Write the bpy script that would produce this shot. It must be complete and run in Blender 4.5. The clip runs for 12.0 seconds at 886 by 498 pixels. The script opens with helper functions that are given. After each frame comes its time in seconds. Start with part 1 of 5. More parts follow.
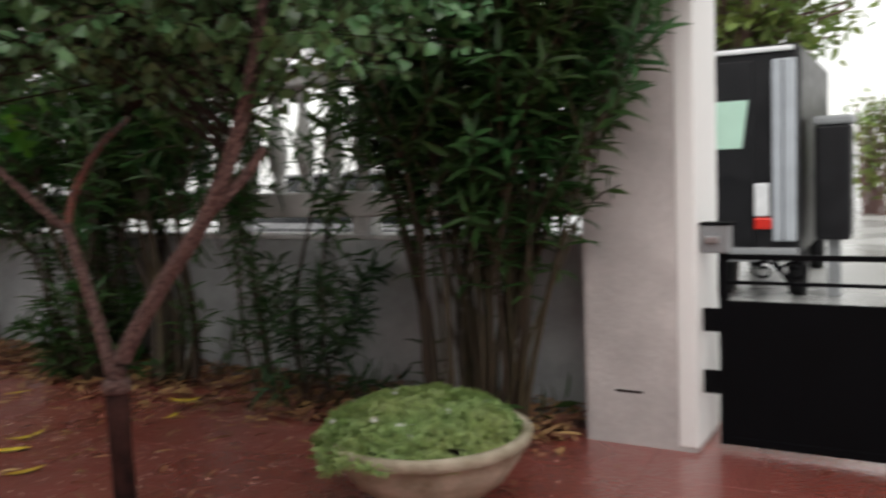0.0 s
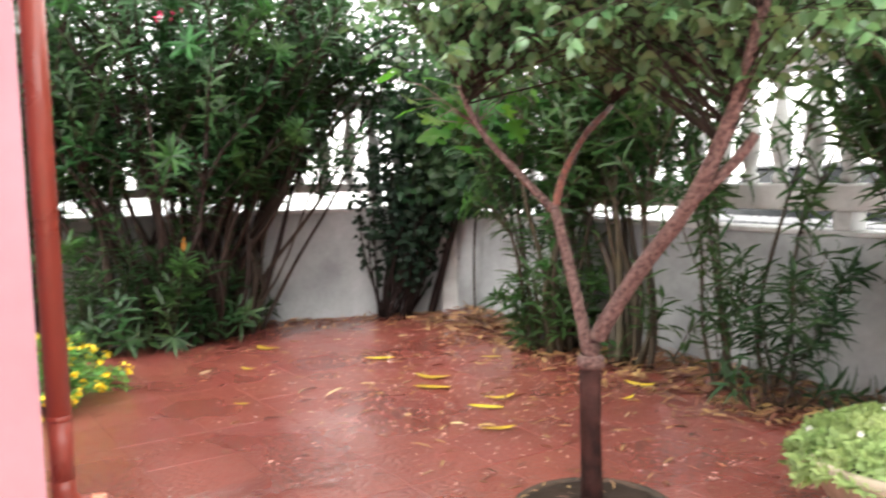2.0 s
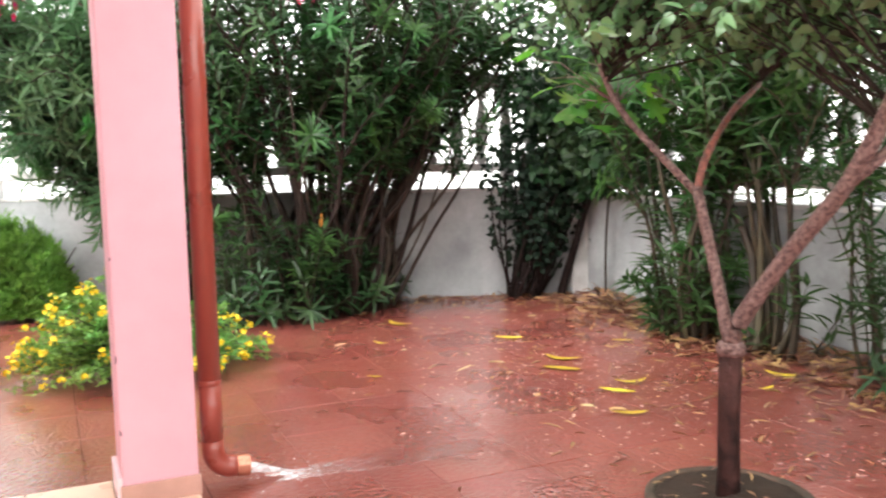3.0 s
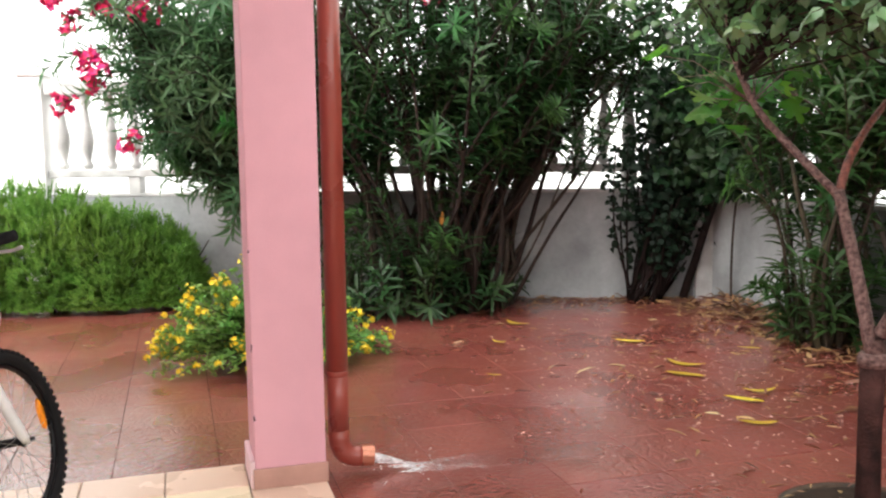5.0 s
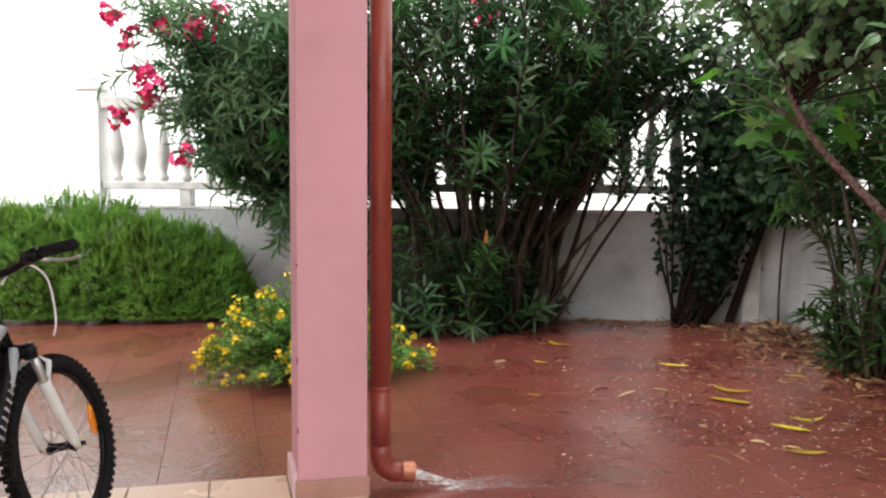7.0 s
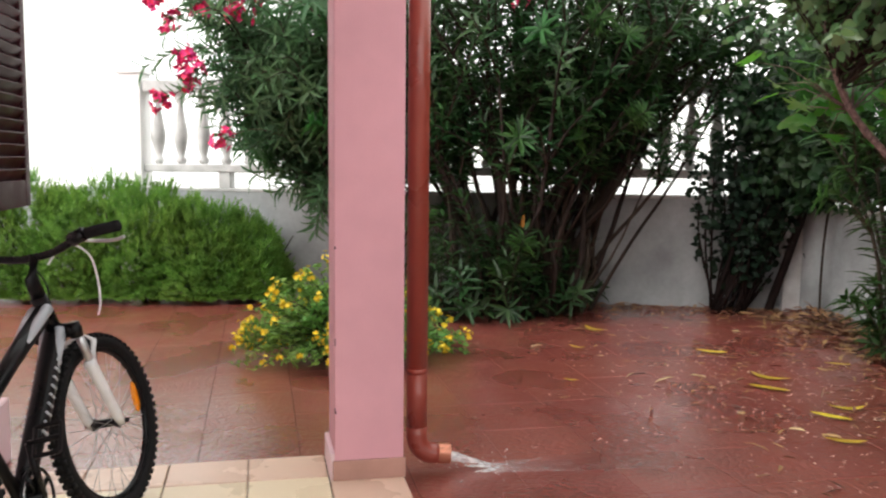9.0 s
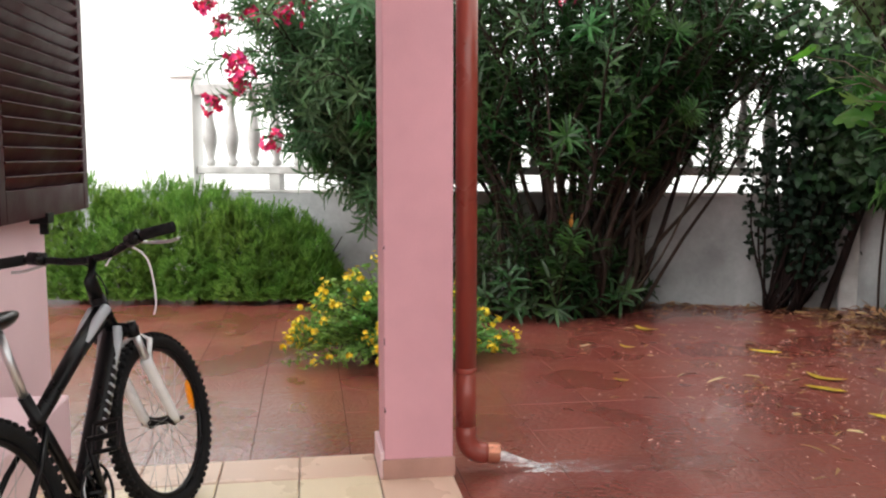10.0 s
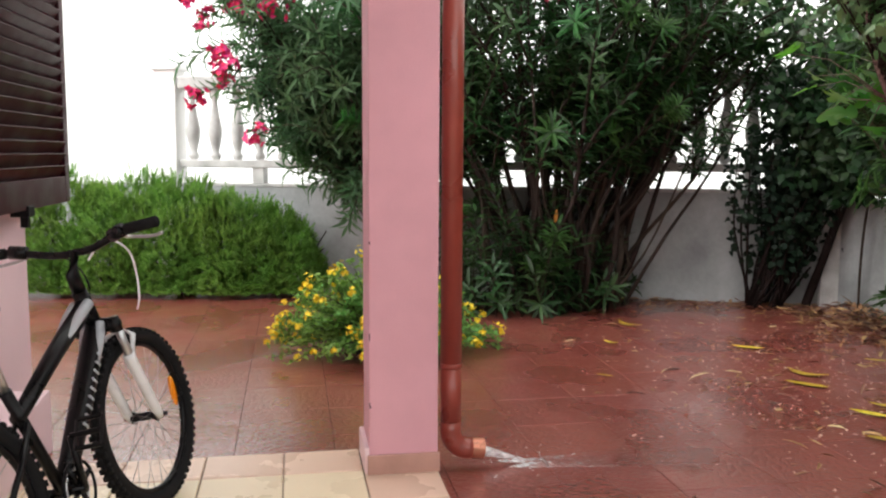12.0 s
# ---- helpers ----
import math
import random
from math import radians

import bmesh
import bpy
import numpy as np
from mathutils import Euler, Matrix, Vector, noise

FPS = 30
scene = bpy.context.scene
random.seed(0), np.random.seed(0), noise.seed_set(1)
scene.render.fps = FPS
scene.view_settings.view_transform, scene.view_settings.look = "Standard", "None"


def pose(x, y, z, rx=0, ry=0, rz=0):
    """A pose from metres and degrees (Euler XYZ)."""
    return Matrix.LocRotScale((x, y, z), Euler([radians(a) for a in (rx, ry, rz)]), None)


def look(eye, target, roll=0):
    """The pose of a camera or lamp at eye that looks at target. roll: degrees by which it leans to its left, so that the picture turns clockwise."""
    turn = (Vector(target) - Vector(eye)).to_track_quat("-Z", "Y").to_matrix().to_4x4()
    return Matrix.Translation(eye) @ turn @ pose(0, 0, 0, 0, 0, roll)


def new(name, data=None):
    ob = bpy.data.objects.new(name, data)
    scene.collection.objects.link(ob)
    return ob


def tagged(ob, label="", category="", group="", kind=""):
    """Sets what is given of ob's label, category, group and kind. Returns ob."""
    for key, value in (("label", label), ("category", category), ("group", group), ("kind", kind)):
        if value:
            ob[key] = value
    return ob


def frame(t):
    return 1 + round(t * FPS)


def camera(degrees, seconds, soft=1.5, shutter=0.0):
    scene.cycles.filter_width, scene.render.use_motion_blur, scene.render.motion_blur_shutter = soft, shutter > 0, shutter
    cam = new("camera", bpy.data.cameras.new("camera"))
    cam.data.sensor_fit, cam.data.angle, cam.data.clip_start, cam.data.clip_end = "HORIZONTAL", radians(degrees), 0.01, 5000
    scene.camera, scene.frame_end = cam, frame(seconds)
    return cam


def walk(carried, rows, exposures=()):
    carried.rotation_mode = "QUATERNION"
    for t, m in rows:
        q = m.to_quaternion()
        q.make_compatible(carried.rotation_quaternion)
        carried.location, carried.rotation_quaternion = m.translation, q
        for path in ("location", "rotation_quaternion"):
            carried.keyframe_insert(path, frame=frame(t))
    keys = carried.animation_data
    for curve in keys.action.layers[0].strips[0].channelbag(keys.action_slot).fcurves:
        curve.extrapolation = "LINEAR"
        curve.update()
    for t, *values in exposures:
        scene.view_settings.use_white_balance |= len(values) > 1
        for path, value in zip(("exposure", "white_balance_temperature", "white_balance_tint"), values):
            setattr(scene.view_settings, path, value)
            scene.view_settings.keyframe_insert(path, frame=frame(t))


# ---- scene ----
cam = camera(54.29, 12.0, soft=2.2, shutter=0.6)
# seconds, x, y, z, yaw, pitch, roll
ROWS = [
    (0.0, 0.102, 0.223, 1.410, 27.82, -5.54, 2.43),
    (0.5, 0.057, 0.203, 1.409, 36.97, -5.82, 2.83),
    (1.0, 0.032, 0.182, 1.411, 45.17, -5.11, 2.48),
    (1.5, 0.024, 0.163, 1.411, 51.17, -4.79, 1.65),
    (2.0, -0.001, 0.134, 1.402, 56.75, -5.18, 1.46),
    (2.5, -0.001, 0.116, 1.402, 61.25, -6.22, 1.48),
    (3.0, -0.012, 0.098, 1.399, 65.20, -6.30, 1.11),
    (3.5, -0.021, 0.074, 1.394, 68.00, -6.30, 0.83),
    (5.5, -0.011, 0.035, 1.396, 74.39, -5.45, 0.40),
    (6.0, -0.001, 0.025, 1.399, 75.78, -4.69, -0.04),
    (6.5, -0.002, 0.019, 1.397, 75.46, -4.89, -0.44),
    (8.5, 0.004, 0.018, 1.395, 77.20, -5.69, -0.50),
    (9.0, 0.004, 0.012, 1.395, 78.06, -6.05, -0.61),
    (9.5, 0.001, 0.004, 1.394, 80.40, -5.97, -0.14),
    (10.0, 0.009, 0.008, 1.396, 81.17, -6.09, 0.00),
    (10.5, 0.005, 0.010, 1.400, 80.68, -6.31, -0.13),
    (11.0, 0.007, 0.009, 1.399, 80.46, -6.37, -0.19),
    (11.5, 0.002, 0.003, 1.400, 80.36, -6.44, -0.30),
    (12.0, 0.000, 0.000, 1.398, 80.10, -6.44, -0.34),
]
walk(cam, [(t, pose(x, y, z, 90 + pitch, roll, yaw)) for t, x, y, z, yaw, pitch, roll in ROWS],
     exposures=[(0.0, 0.25), (0.5, 0.86), (1.0, 1.62), (1.5, 2.02), (2.0, 2.25), (2.5, 2.32), (3.5, 2.25), (5.5, 1.46), (6.5, 1.3), (9.0, 1.24), (12.0, 1.22)])

# ---------------------------------------------------------------- light
world = bpy.data.worlds.new("overcast_sky")
scene.world = world
world.use_nodes = True
wn, wl = world.node_tree.nodes, world.node_tree.links
sky = wn.new("ShaderNodeTexSky")
sky.sky_type = "NISHITA"
sky.sun_disc = False
sky.sun_elevation, sky.sun_rotation = radians(40), radians(155)
sky.air_density, sky.dust_density, sky.ozone_density = 1.0, 1.0, 1.0
pale = wn.new("ShaderNodeHueSaturation")
pale.inputs["Saturation"].default_value = 0.12
wl.new(sky.outputs[0], pale.inputs["Color"])
cloud = wn.new("ShaderNodeMix")          # a closed, even cloud cover over the sky
cloud.data_type = "RGBA"
cloud.inputs["Factor"].default_value = 0.65
cloud.inputs["B"].default_value = (5.1, 5.0, 4.75, 1)
wl.new(pale.outputs[0], cloud.inputs["A"])
wl.new(cloud.outputs["Result"], wn["Background"].inputs["Color"])
wn["Background"].inputs["Strength"].default_value = 0.2
sun_data = bpy.data.lights.new("sun", "SUN")
sun_data.energy, sun_data.angle, sun_data.color = 1.0, radians(60), (1.0, 0.97, 0.93)
sun = new("sun", sun_data)
sun.matrix_world = look((2, -11, 12), (-4, 2, 0))


# ---------------------------------------------------------------- materials
def mat(name, color, rough=0.6, metal=0.0, var=0.25, scale=6.0, fine=60.0, bump=0.15, depth=0.01, island=0.0, obj_random=0.0, wet=0.0, dark=None, coat=0.0, spec=0.5, sharp=0.2):
    """Principled surface: two scales of colour variation, fine relief, optional per-piece variation and wetness."""
    m = bpy.data.materials.new(name)
    m.use_nodes = True
    n, l = m.node_tree.nodes, m.node_tree.links
    b = n["Principled BSDF"]
    geo = n.new("ShaderNodeNewGeometry")
    big = n.new("ShaderNodeTexNoise")
    big.inputs["Scale"].default_value, big.inputs["Detail"].default_value = scale, 6.0
    small = n.new("ShaderNodeTexNoise")
    small.inputs["Scale"].default_value, small.inputs["Detail"].default_value = fine, 4.0
    l.new(geo.outputs["Position"], big.inputs["Vector"])
    l.new(geo.outputs["Position"], small.inputs["Vector"])
    ramp = n.new("ShaderNodeMapRange")
    ramp.inputs["From Min"].default_value, ramp.inputs["From Max"].default_value = 0.5 - sharp, 0.5 + sharp
    l.new(big.outputs["Fac"], ramp.inputs["Value"])
    mix = n.new("ShaderNodeMix")
    mix.data_type = "RGBA"
    low = dark if dark else tuple(c * (1 - var) for c in color)
    mix.inputs["A"].default_value = (*low, 1)
    mix.inputs["B"].default_value = (*(min(1, c * (1 + var * 0.4)) for c in color), 1)
    l.new(ramp.outputs[0], mix.inputs["Factor"])
    hsv = n.new("ShaderNodeHueSaturation")
    l.new(mix.outputs["Result"], hsv.inputs["Color"])
    val = n.new("ShaderNodeMath")
    val.operation = "MULTIPLY_ADD"
    val.inputs[1].default_value, val.inputs[2].default_value = 0.35 * var * 2, 1 - 0.35 * var
    l.new(small.outputs["Fac"], val.inputs[0])
    last = val.outputs[0]
    if island or obj_random:
        if island:
            src, amount = geo.outputs["Random Per Island"], island
        else:
            info = n.new("ShaderNodeObjectInfo")
            src, amount = info.outputs["Random"], obj_random
        vr = n.new("ShaderNodeMapRange")
        vr.inputs["To Min"].default_value, vr.inputs["To Max"].default_value = 1 - amount, 1 + amount
        l.new(src, vr.inputs["Value"])
        mul = n.new("ShaderNodeMath")
        mul.operation = "MULTIPLY"
        l.new(last, mul.inputs[0])
        l.new(vr.outputs[0], mul.inputs[1])
        last = mul.outputs[0]
        hr = n.new("ShaderNodeMapRange")
        hr.inputs["To Min"].default_value, hr.inputs["To Max"].default_value = 0.5 - amount * 0.06, 0.5 + amount * 0.06
        l.new(src, hr.inputs["Value"])
        l.new(hr.outputs[0], hsv.inputs["Hue"])
    l.new(last, hsv.inputs["Value"])
    l.new(hsv.outputs[0], b.inputs["Base Color"])
    b.inputs["Metallic"].default_value = metal
    b.inputs["Coat Weight"].default_value = coat
    b.inputs["Specular IOR Level"].default_value = spec
    rr = n.new("ShaderNodeMapRange")
    rr.inputs["From Min"].default_value, rr.inputs["From Max"].default_value = 0.35, 0.65
    rr.inputs["To Min"].default_value = max(0.04, rough * (1 - wet) - 0.06)
    rr.inputs["To Max"].default_value = min(1, rough + 0.08)
    l.new(big.outputs["Fac"], rr.inputs["Value"])
    l.new(rr.outputs[0], b.inputs["Roughness"])
    if bump:
        bp = n.new("ShaderNodeBump")
        bp.inputs["Strength"].default_value, bp.inputs["Distance"].default_value = bump, depth
        l.new(small.outputs["Fac"], bp.inputs["Height"])
        l.new(bp.outputs[0], b.inputs["Normal"])
    return m


def leaf_mat(name, color, light=0.3, rough=0.38, spread=0.35, hue=0.04, spec=0.3):
    """A thin leaf: gloss above, light passing through, each leaf a little different."""
    m = bpy.data.materials.new(name)
    m.use_nodes = True
    n, l = m.node_tree.nodes, m.node_tree.links
    b, out = n["Principled BSDF"], n["Material Output"]
    geo = n.new("ShaderNodeNewGeometry")
    hsv = n.new("ShaderNodeHueSaturation")
    hsv.inputs["Color"].default_value = (*color, 1)
    noise_tex = n.new("ShaderNodeTexNoise")
    noise_tex.inputs["Scale"].default_value = 2.2
    l.new(geo.outputs["Position"], noise_tex.inputs["Vector"])
    v = n.new("ShaderNodeMapRange")
    v.inputs["To Min"].default_value, v.inputs["To Max"].default_value = 1 - spread, 1 + spread
    l.new(geo.outputs["Random Per Island"], v.inputs["Value"])
    l.new(v.outputs[0], hsv.inputs["Value"])
    h = n.new("ShaderNodeMapRange")
    h.inputs["From Min"].default_value, h.inputs["From Max"].default_value = 0.3, 0.7
    h.inputs["To Min"].default_value, h.inputs["To Max"].default_value = 0.5 - hue, 0.5 + hue * 0.6
    l.new(noise_tex.outputs["Fac"], h.inputs["Value"])
    l.new(h.outputs[0], hsv.inputs["Hue"])
    l.new(hsv.outputs[0], b.inputs["Base Color"])
    b.inputs["Roughness"].default_value = rough
    b.inputs["Specular IOR Level"].default_value = spec
    thin = n.new("ShaderNodeBsdfTranslucent")
    bright = n.new("ShaderNodeHueSaturation")
    bright.inputs["Value"].default_value, bright.inputs["Saturation"].default_value = 1.5, 1.1
    l.new(hsv.outputs[0], bright.inputs["Color"])
    l.new(bright.outputs[0], thin.inputs["Color"])
    mix = n.new("ShaderNodeMixShader")
    mix.inputs[0].default_value = light
    l.new(b.outputs[0], mix.inputs[1])
    l.new(thin.outputs[0], mix.inputs[2])
    l.new(mix.outputs[0], out.inputs["Surface"])
    return m


def paver_mat():
    """Wet red concrete pavers with a pressed fan pattern and worn, pale and dark patches."""
    m = mat("wet_red_concrete", (0.31, 0.079, 0.060), rough=0.42, var=0.4, scale=1.3, fine=38, bump=0.0, obj_random=0.05, wet=0.5, dark=(0.205, 0.052, 0.039), coat=1.0, sharp=0.42)
    n, l = m.node_tree.nodes, m.node_tree.links
    b = n["Principled BSDF"]
    tc = n.new("ShaderNodeTexCoord")
    mp = n.new("ShaderNodeMapping")
    mp.inputs["Location"].default_value = (0.2325, 0.2325, 0)
    l.new(tc.outputs["Object"], mp.inputs["Vector"])
    rings = n.new("ShaderNodeTexWave")
    rings.wave_type, rings.rings_direction = "RINGS", "Z"
    rings.inputs["Scale"].default_value, rings.inputs["Distortion"].default_value = 7.0, 1.0
    rings.inputs["Detail"].default_value, rings.inputs["Detail Scale"].default_value = 2.0, 6.0
    l.new(mp.outputs[0], rings.inputs["Vector"])
    cells = n.new("ShaderNodeTexVoronoi")
    cells.feature = "DISTANCE_TO_EDGE"
    cells.inputs["Scale"].default_value = 30
    brick = n.new("ShaderNodeMapping")
    brick.inputs["Scale"].default_value = (0.62, 1.0, 1.0)
    l.new(tc.outputs["Object"], brick.inputs["Vector"])
    l.new(brick.outputs[0], cells.inputs["Vector"])
    clamp = n.new("ShaderNodeMapRange")
    clamp.inputs["From Max"].default_value = 0.2
    l.new(cells.outputs["Distance"], clamp.inputs["Value"])
    add = n.new("ShaderNodeMath")
    add.operation = "MULTIPLY_ADD"
    add.inputs[1].default_value = 0.22
    soften = n.new("ShaderNodeMath")
    soften.operation = "MULTIPLY"
    soften.inputs[1].default_value = 0.55
    l.new(clamp.outputs[0], soften.inputs[0])
    l.new(rings.outputs["Fac"], add.inputs[0])
    l.new(soften.outputs[0], add.inputs[2])
    bp = n.new("ShaderNodeBump")
    bp.inputs["Strength"].default_value, bp.inputs["Distance"].default_value = 0.75, 0.006
    b.inputs["Coat Roughness"].default_value = 0.10
    b.inputs["Coat IOR"].default_value = 1.6
    grit = n.new("ShaderNodeTexNoise")
    grit.inputs["Scale"].default_value, grit.inputs["Detail"].default_value = 26, 7
    grit.inputs["Roughness"].default_value = 0.7
    l.new(tc.outputs["Object"], grit.inputs["Vector"])
    total = n.new("ShaderNodeMath")
    total.operation = "MULTIPLY_ADD"
    total.inputs[1].default_value = 0.7
    l.new(grit.outputs["Fac"], total.inputs[0])
    l.new(add.outputs[0], total.inputs[2])
    l.new(total.outputs[0], bp.inputs["Height"])
    l.new(bp.outputs[0], b.inputs["Normal"])
    # the water film over the relief: shallow ripples, broken where the relief stands proud
    ripple = n.new("ShaderNodeTexNoise")
    ripple.inputs["Scale"].default_value, ripple.inputs["Detail"].default_value = 16, 3
    pos = n.new("ShaderNodeNewGeometry")
    l.new(pos.outputs["Position"], ripple.inputs["Vector"])
    pools = n.new("ShaderNodeTexNoise")
    pools.inputs["Scale"].default_value, pools.inputs["Detail"].default_value = 0.8, 2
    l.new(pos.outputs["Position"], pools.inputs["Vector"])
    depth = n.new("ShaderNodeMapRange")
    depth.inputs["From Min"].default_value, depth.inputs["From Max"].default_value = 0.38, 0.62
    depth.inputs["To Min"].default_value, depth.inputs["To Max"].default_value = 0.12, 0.55
    l.new(pools.outputs["Fac"], depth.inputs["Value"])
    proud = n.new("ShaderNodeMath")
    proud.operation = "MULTIPLY"
    l.new(total.outputs[0], proud.inputs[0])
    l.new(depth.outputs[0], proud.inputs[1])
    film_h = n.new("ShaderNodeMath")
    film_h.operation = "MULTIPLY_ADD"
    film_h.inputs[1].default_value = 0.5
    l.new(ripple.outputs["Fac"], film_h.inputs[0])
    l.new(proud.outputs[0], film_h.inputs[2])
    cb = n.new("ShaderNodeBump")
    cb.inputs["Strength"].default_value, cb.inputs["Distance"].default_value = 0.6, 0.006
    l.new(film_h.outputs[0], cb.inputs["Height"])
    l.new(cb.outputs[0], b.inputs["Coat Normal"])
    return m


M_PAVER = paver_mat()
M_JOINT = mat("dark_wet_mortar", (0.085, 0.030, 0.022), rough=0.8, var=0.4, spec=0.2)
M_ASPHALT = mat("wet_concrete_road", (0.50, 0.50, 0.49), rough=0.35, var=0.3, scale=0.6, fine=120, bump=0.3, wet=0.4)
M_WALL = mat("old_white_render", (0.405, 0.425, 0.43), rough=0.85, var=0.42, scale=1.9, fine=22, bump=0.35, depth=0.012)
M_COPE = mat("weathered_concrete", (0.60, 0.60, 0.59), rough=0.7, var=0.35, scale=5, fine=70, bump=0.3)
M_GATEPOST = mat("gatepost_render", (0.56, 0.53, 0.52), rough=0.85, var=0.28, scale=2.5, fine=30, bump=0.35)
M_PINK = mat("pink_painted_render", (0.72, 0.39, 0.455), rough=0.75, var=0.10, scale=3.0, fine=160, bump=0.2, depth=0.004)
M_PINKPALE = mat("pale_pink_render", (0.85, 0.65, 0.69), rough=0.75, var=0.08, scale=2.0, fine=160, bump=0.2, depth=0.004)
M_SKIRT = mat("terracotta_skirting", (0.50, 0.29, 0.24), rough=0.35, var=0.15, scale=8, fine=80, bump=0.08)
M_COPPER = mat("copper_brown_pipe", (0.30, 0.055, 0.036), rough=0.33, metal=0.0, var=0.12, scale=7, fine=50, bump=0.03, coat=0.3)
# the pipe's own copper, brightened: the wet shine at the outlet is painted in
M_COPPERSHINE = mat("copper_with_painted_shine", (0.55, 0.22, 0.14), rough=0.25, metal=0.6, var=0.12, scale=12, fine=50, bump=0.03)
M_TILE = mat("beige_porch_tile", (0.90, 0.77, 0.55), rough=0.28, var=0.08, scale=4, fine=60, bump=0.05, obj_random=0.10, wet=0.1, sharp=0.5)
M_TILEEDGE = mat("rosy_edge_tile", (0.76, 0.56, 0.44), rough=0.28, var=0.08, scale=4, fine=60, bump=0.05, obj_random=0.10, wet=0.1, sharp=0.5)
M_GROUT = mat("grey_grout", (0.25, 0.19, 0.15), rough=0.8, var=0.3)
M_BARK = mat("grey_red_bark", (0.22, 0.135, 0.12), rough=0.5, var=0.5, scale=62, fine=190, bump=0.9, depth=0.01, dark=(0.045, 0.013, 0.012), spec=0.4, sharp=0.17)
M_REDBARK = mat("peeling_red_bark", (0.26, 0.085, 0.06), rough=0.45, var=0.5, scale=55, fine=170, bump=0.6, depth=0.008, dark=(0.07, 0.02, 0.016), sharp=0.2)
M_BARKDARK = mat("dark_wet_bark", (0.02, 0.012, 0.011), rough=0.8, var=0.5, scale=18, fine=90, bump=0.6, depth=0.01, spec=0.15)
M_FOOT = mat("dark_reddish_trunk", (0.050, 0.020, 0.017), rough=0.7, var=0.7, scale=11, fine=90, bump=0.8, depth=0.012, dark=(0.006, 0.003, 0.003), spec=0.15, sharp=0.2)
M_STEM = mat("brown_shrub_stems", (0.042, 0.028, 0.022), rough=0.75, var=0.5, scale=14, fine=80, bump=0.4, island=0.35, spec=0.2)
M_CANE = mat("green_brown_canes", (0.058, 0.044, 0.024), rough=0.6, var=0.5, scale=9, fine=60, bump=0.3, island=0.35)
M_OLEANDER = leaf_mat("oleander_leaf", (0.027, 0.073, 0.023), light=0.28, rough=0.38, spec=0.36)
# same oleander leaf, paler: the sky light on this bush is in its colour
M_OLEANDERSKYLIT = leaf_mat("skylit_oleander_leaf", (0.072, 0.145, 0.066), light=0.45, rough=0.45)
M_YOUNG = leaf_mat("young_oleander_leaf", (0.045, 0.130, 0.034), light=0.40, rough=0.42, spread=0.3, spec=0.3)
M_OLEANDERDARK = leaf_mat("deep_green_leaf", (0.036, 0.088, 0.026), light=0.32, rough=0.40, spec=0.30)
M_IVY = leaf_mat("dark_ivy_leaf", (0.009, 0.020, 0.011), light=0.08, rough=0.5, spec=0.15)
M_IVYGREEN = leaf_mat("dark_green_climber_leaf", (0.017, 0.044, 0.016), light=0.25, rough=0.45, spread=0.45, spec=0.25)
M_CROWN = leaf_mat("tree_leaf", (0.100, 0.200, 0.085), light=0.30, rough=0.26, spread=0.5, spec=0.7)
M_FIG = leaf_mat("bright_lobed_leaf", (0.080, 0.235, 0.040), light=0.45, rough=0.45, spread=0.2)
M_ROSEMARY = leaf_mat("rosemary_sprig", (0.145, 0.285, 0.058), light=0.35, rough=0.55, spread=0.4, hue=0.015)
M_LANTANA = leaf_mat("lantana_leaf", (0.165, 0.33, 0.085), light=0.32, rough=0.6)
M_SUCCULENT = leaf_mat("pale_green_leaf", (0.25, 0.35, 0.13), light=0.25, rough=0.5, spread=0.3)
M_STREETLEAF = leaf_mat("street_tree_leaf", (0.18, 0.25, 0.08), light=0.4)
M_YELLOW = mat("yellow_petals", (0.90, 0.66, 0.03), rough=0.6, var=0.3, scale=40, island=0.2, bump=0)
M_PINKFLOWER = mat("crimson_petals", (0.72, 0.02, 0.15), rough=0.55, var=0.3, scale=40, island=0.3, bump=0)
M_WHITEFLOWER = mat("white_petals", (0.8, 0.8, 0.78), rough=0.6, var=0.1, bump=0)
M_LEAFYELLOW = mat("yellow_fallen_leaf", (0.70, 0.50, 0.05), rough=0.35, var=0.3, scale=25, obj_random=0.2, bump=0.1)
M_LEAFORANGE = mat("withered_orange_leaf", (0.50, 0.20, 0.02), rough=0.5, var=0.4, scale=40, bump=0.1)
M_LITTER = mat("brown_leaf_litter", (0.32, 0.16, 0.085), rough=0.5, var=0.5, scale=4, island=0.6, bump=0.1)
M_STRAW = mat("straw_coloured_leaf", (0.55, 0.40, 0.22), rough=0.5, var=0.3, scale=20, island=0.35, bump=0.1)
M_PETAL = mat("fallen_pale_petals", (0.70, 0.43, 0.37), rough=0.5, var=0.3, island=0.4, bump=0)
M_BLACK = mat("black_gloss_paint", (0.005, 0.005, 0.006), rough=0.30, var=0.3, scale=5, fine=50, bump=0.03, spec=0.18)
M_GATE = mat("black_gate_paint", (0.004, 0.004, 0.005), rough=0.85, var=0.3, scale=5, fine=50, bump=0.04, spec=0.08)
M_RUBBER = mat("black_tyre_rubber", (0.008, 0.008, 0.009), rough=0.8, var=0.3, fine=120, bump=0.2, spec=0.2)
M_STEEL = mat("brushed_steel", (0.55, 0.55, 0.56), rough=0.3, metal=0.9, var=0.1, fine=90, bump=0.05)
M_WHITEPAINT = mat("white_fork_paint", (0.75, 0.76, 0.78), rough=0.25, var=0.06, fine=50, bump=0.02, coat=0.4)
M_GREYPAINT = mat("silver_grey_decal", (0.42, 0.45, 0.49), rough=0.35, var=0.1, bump=0.0)
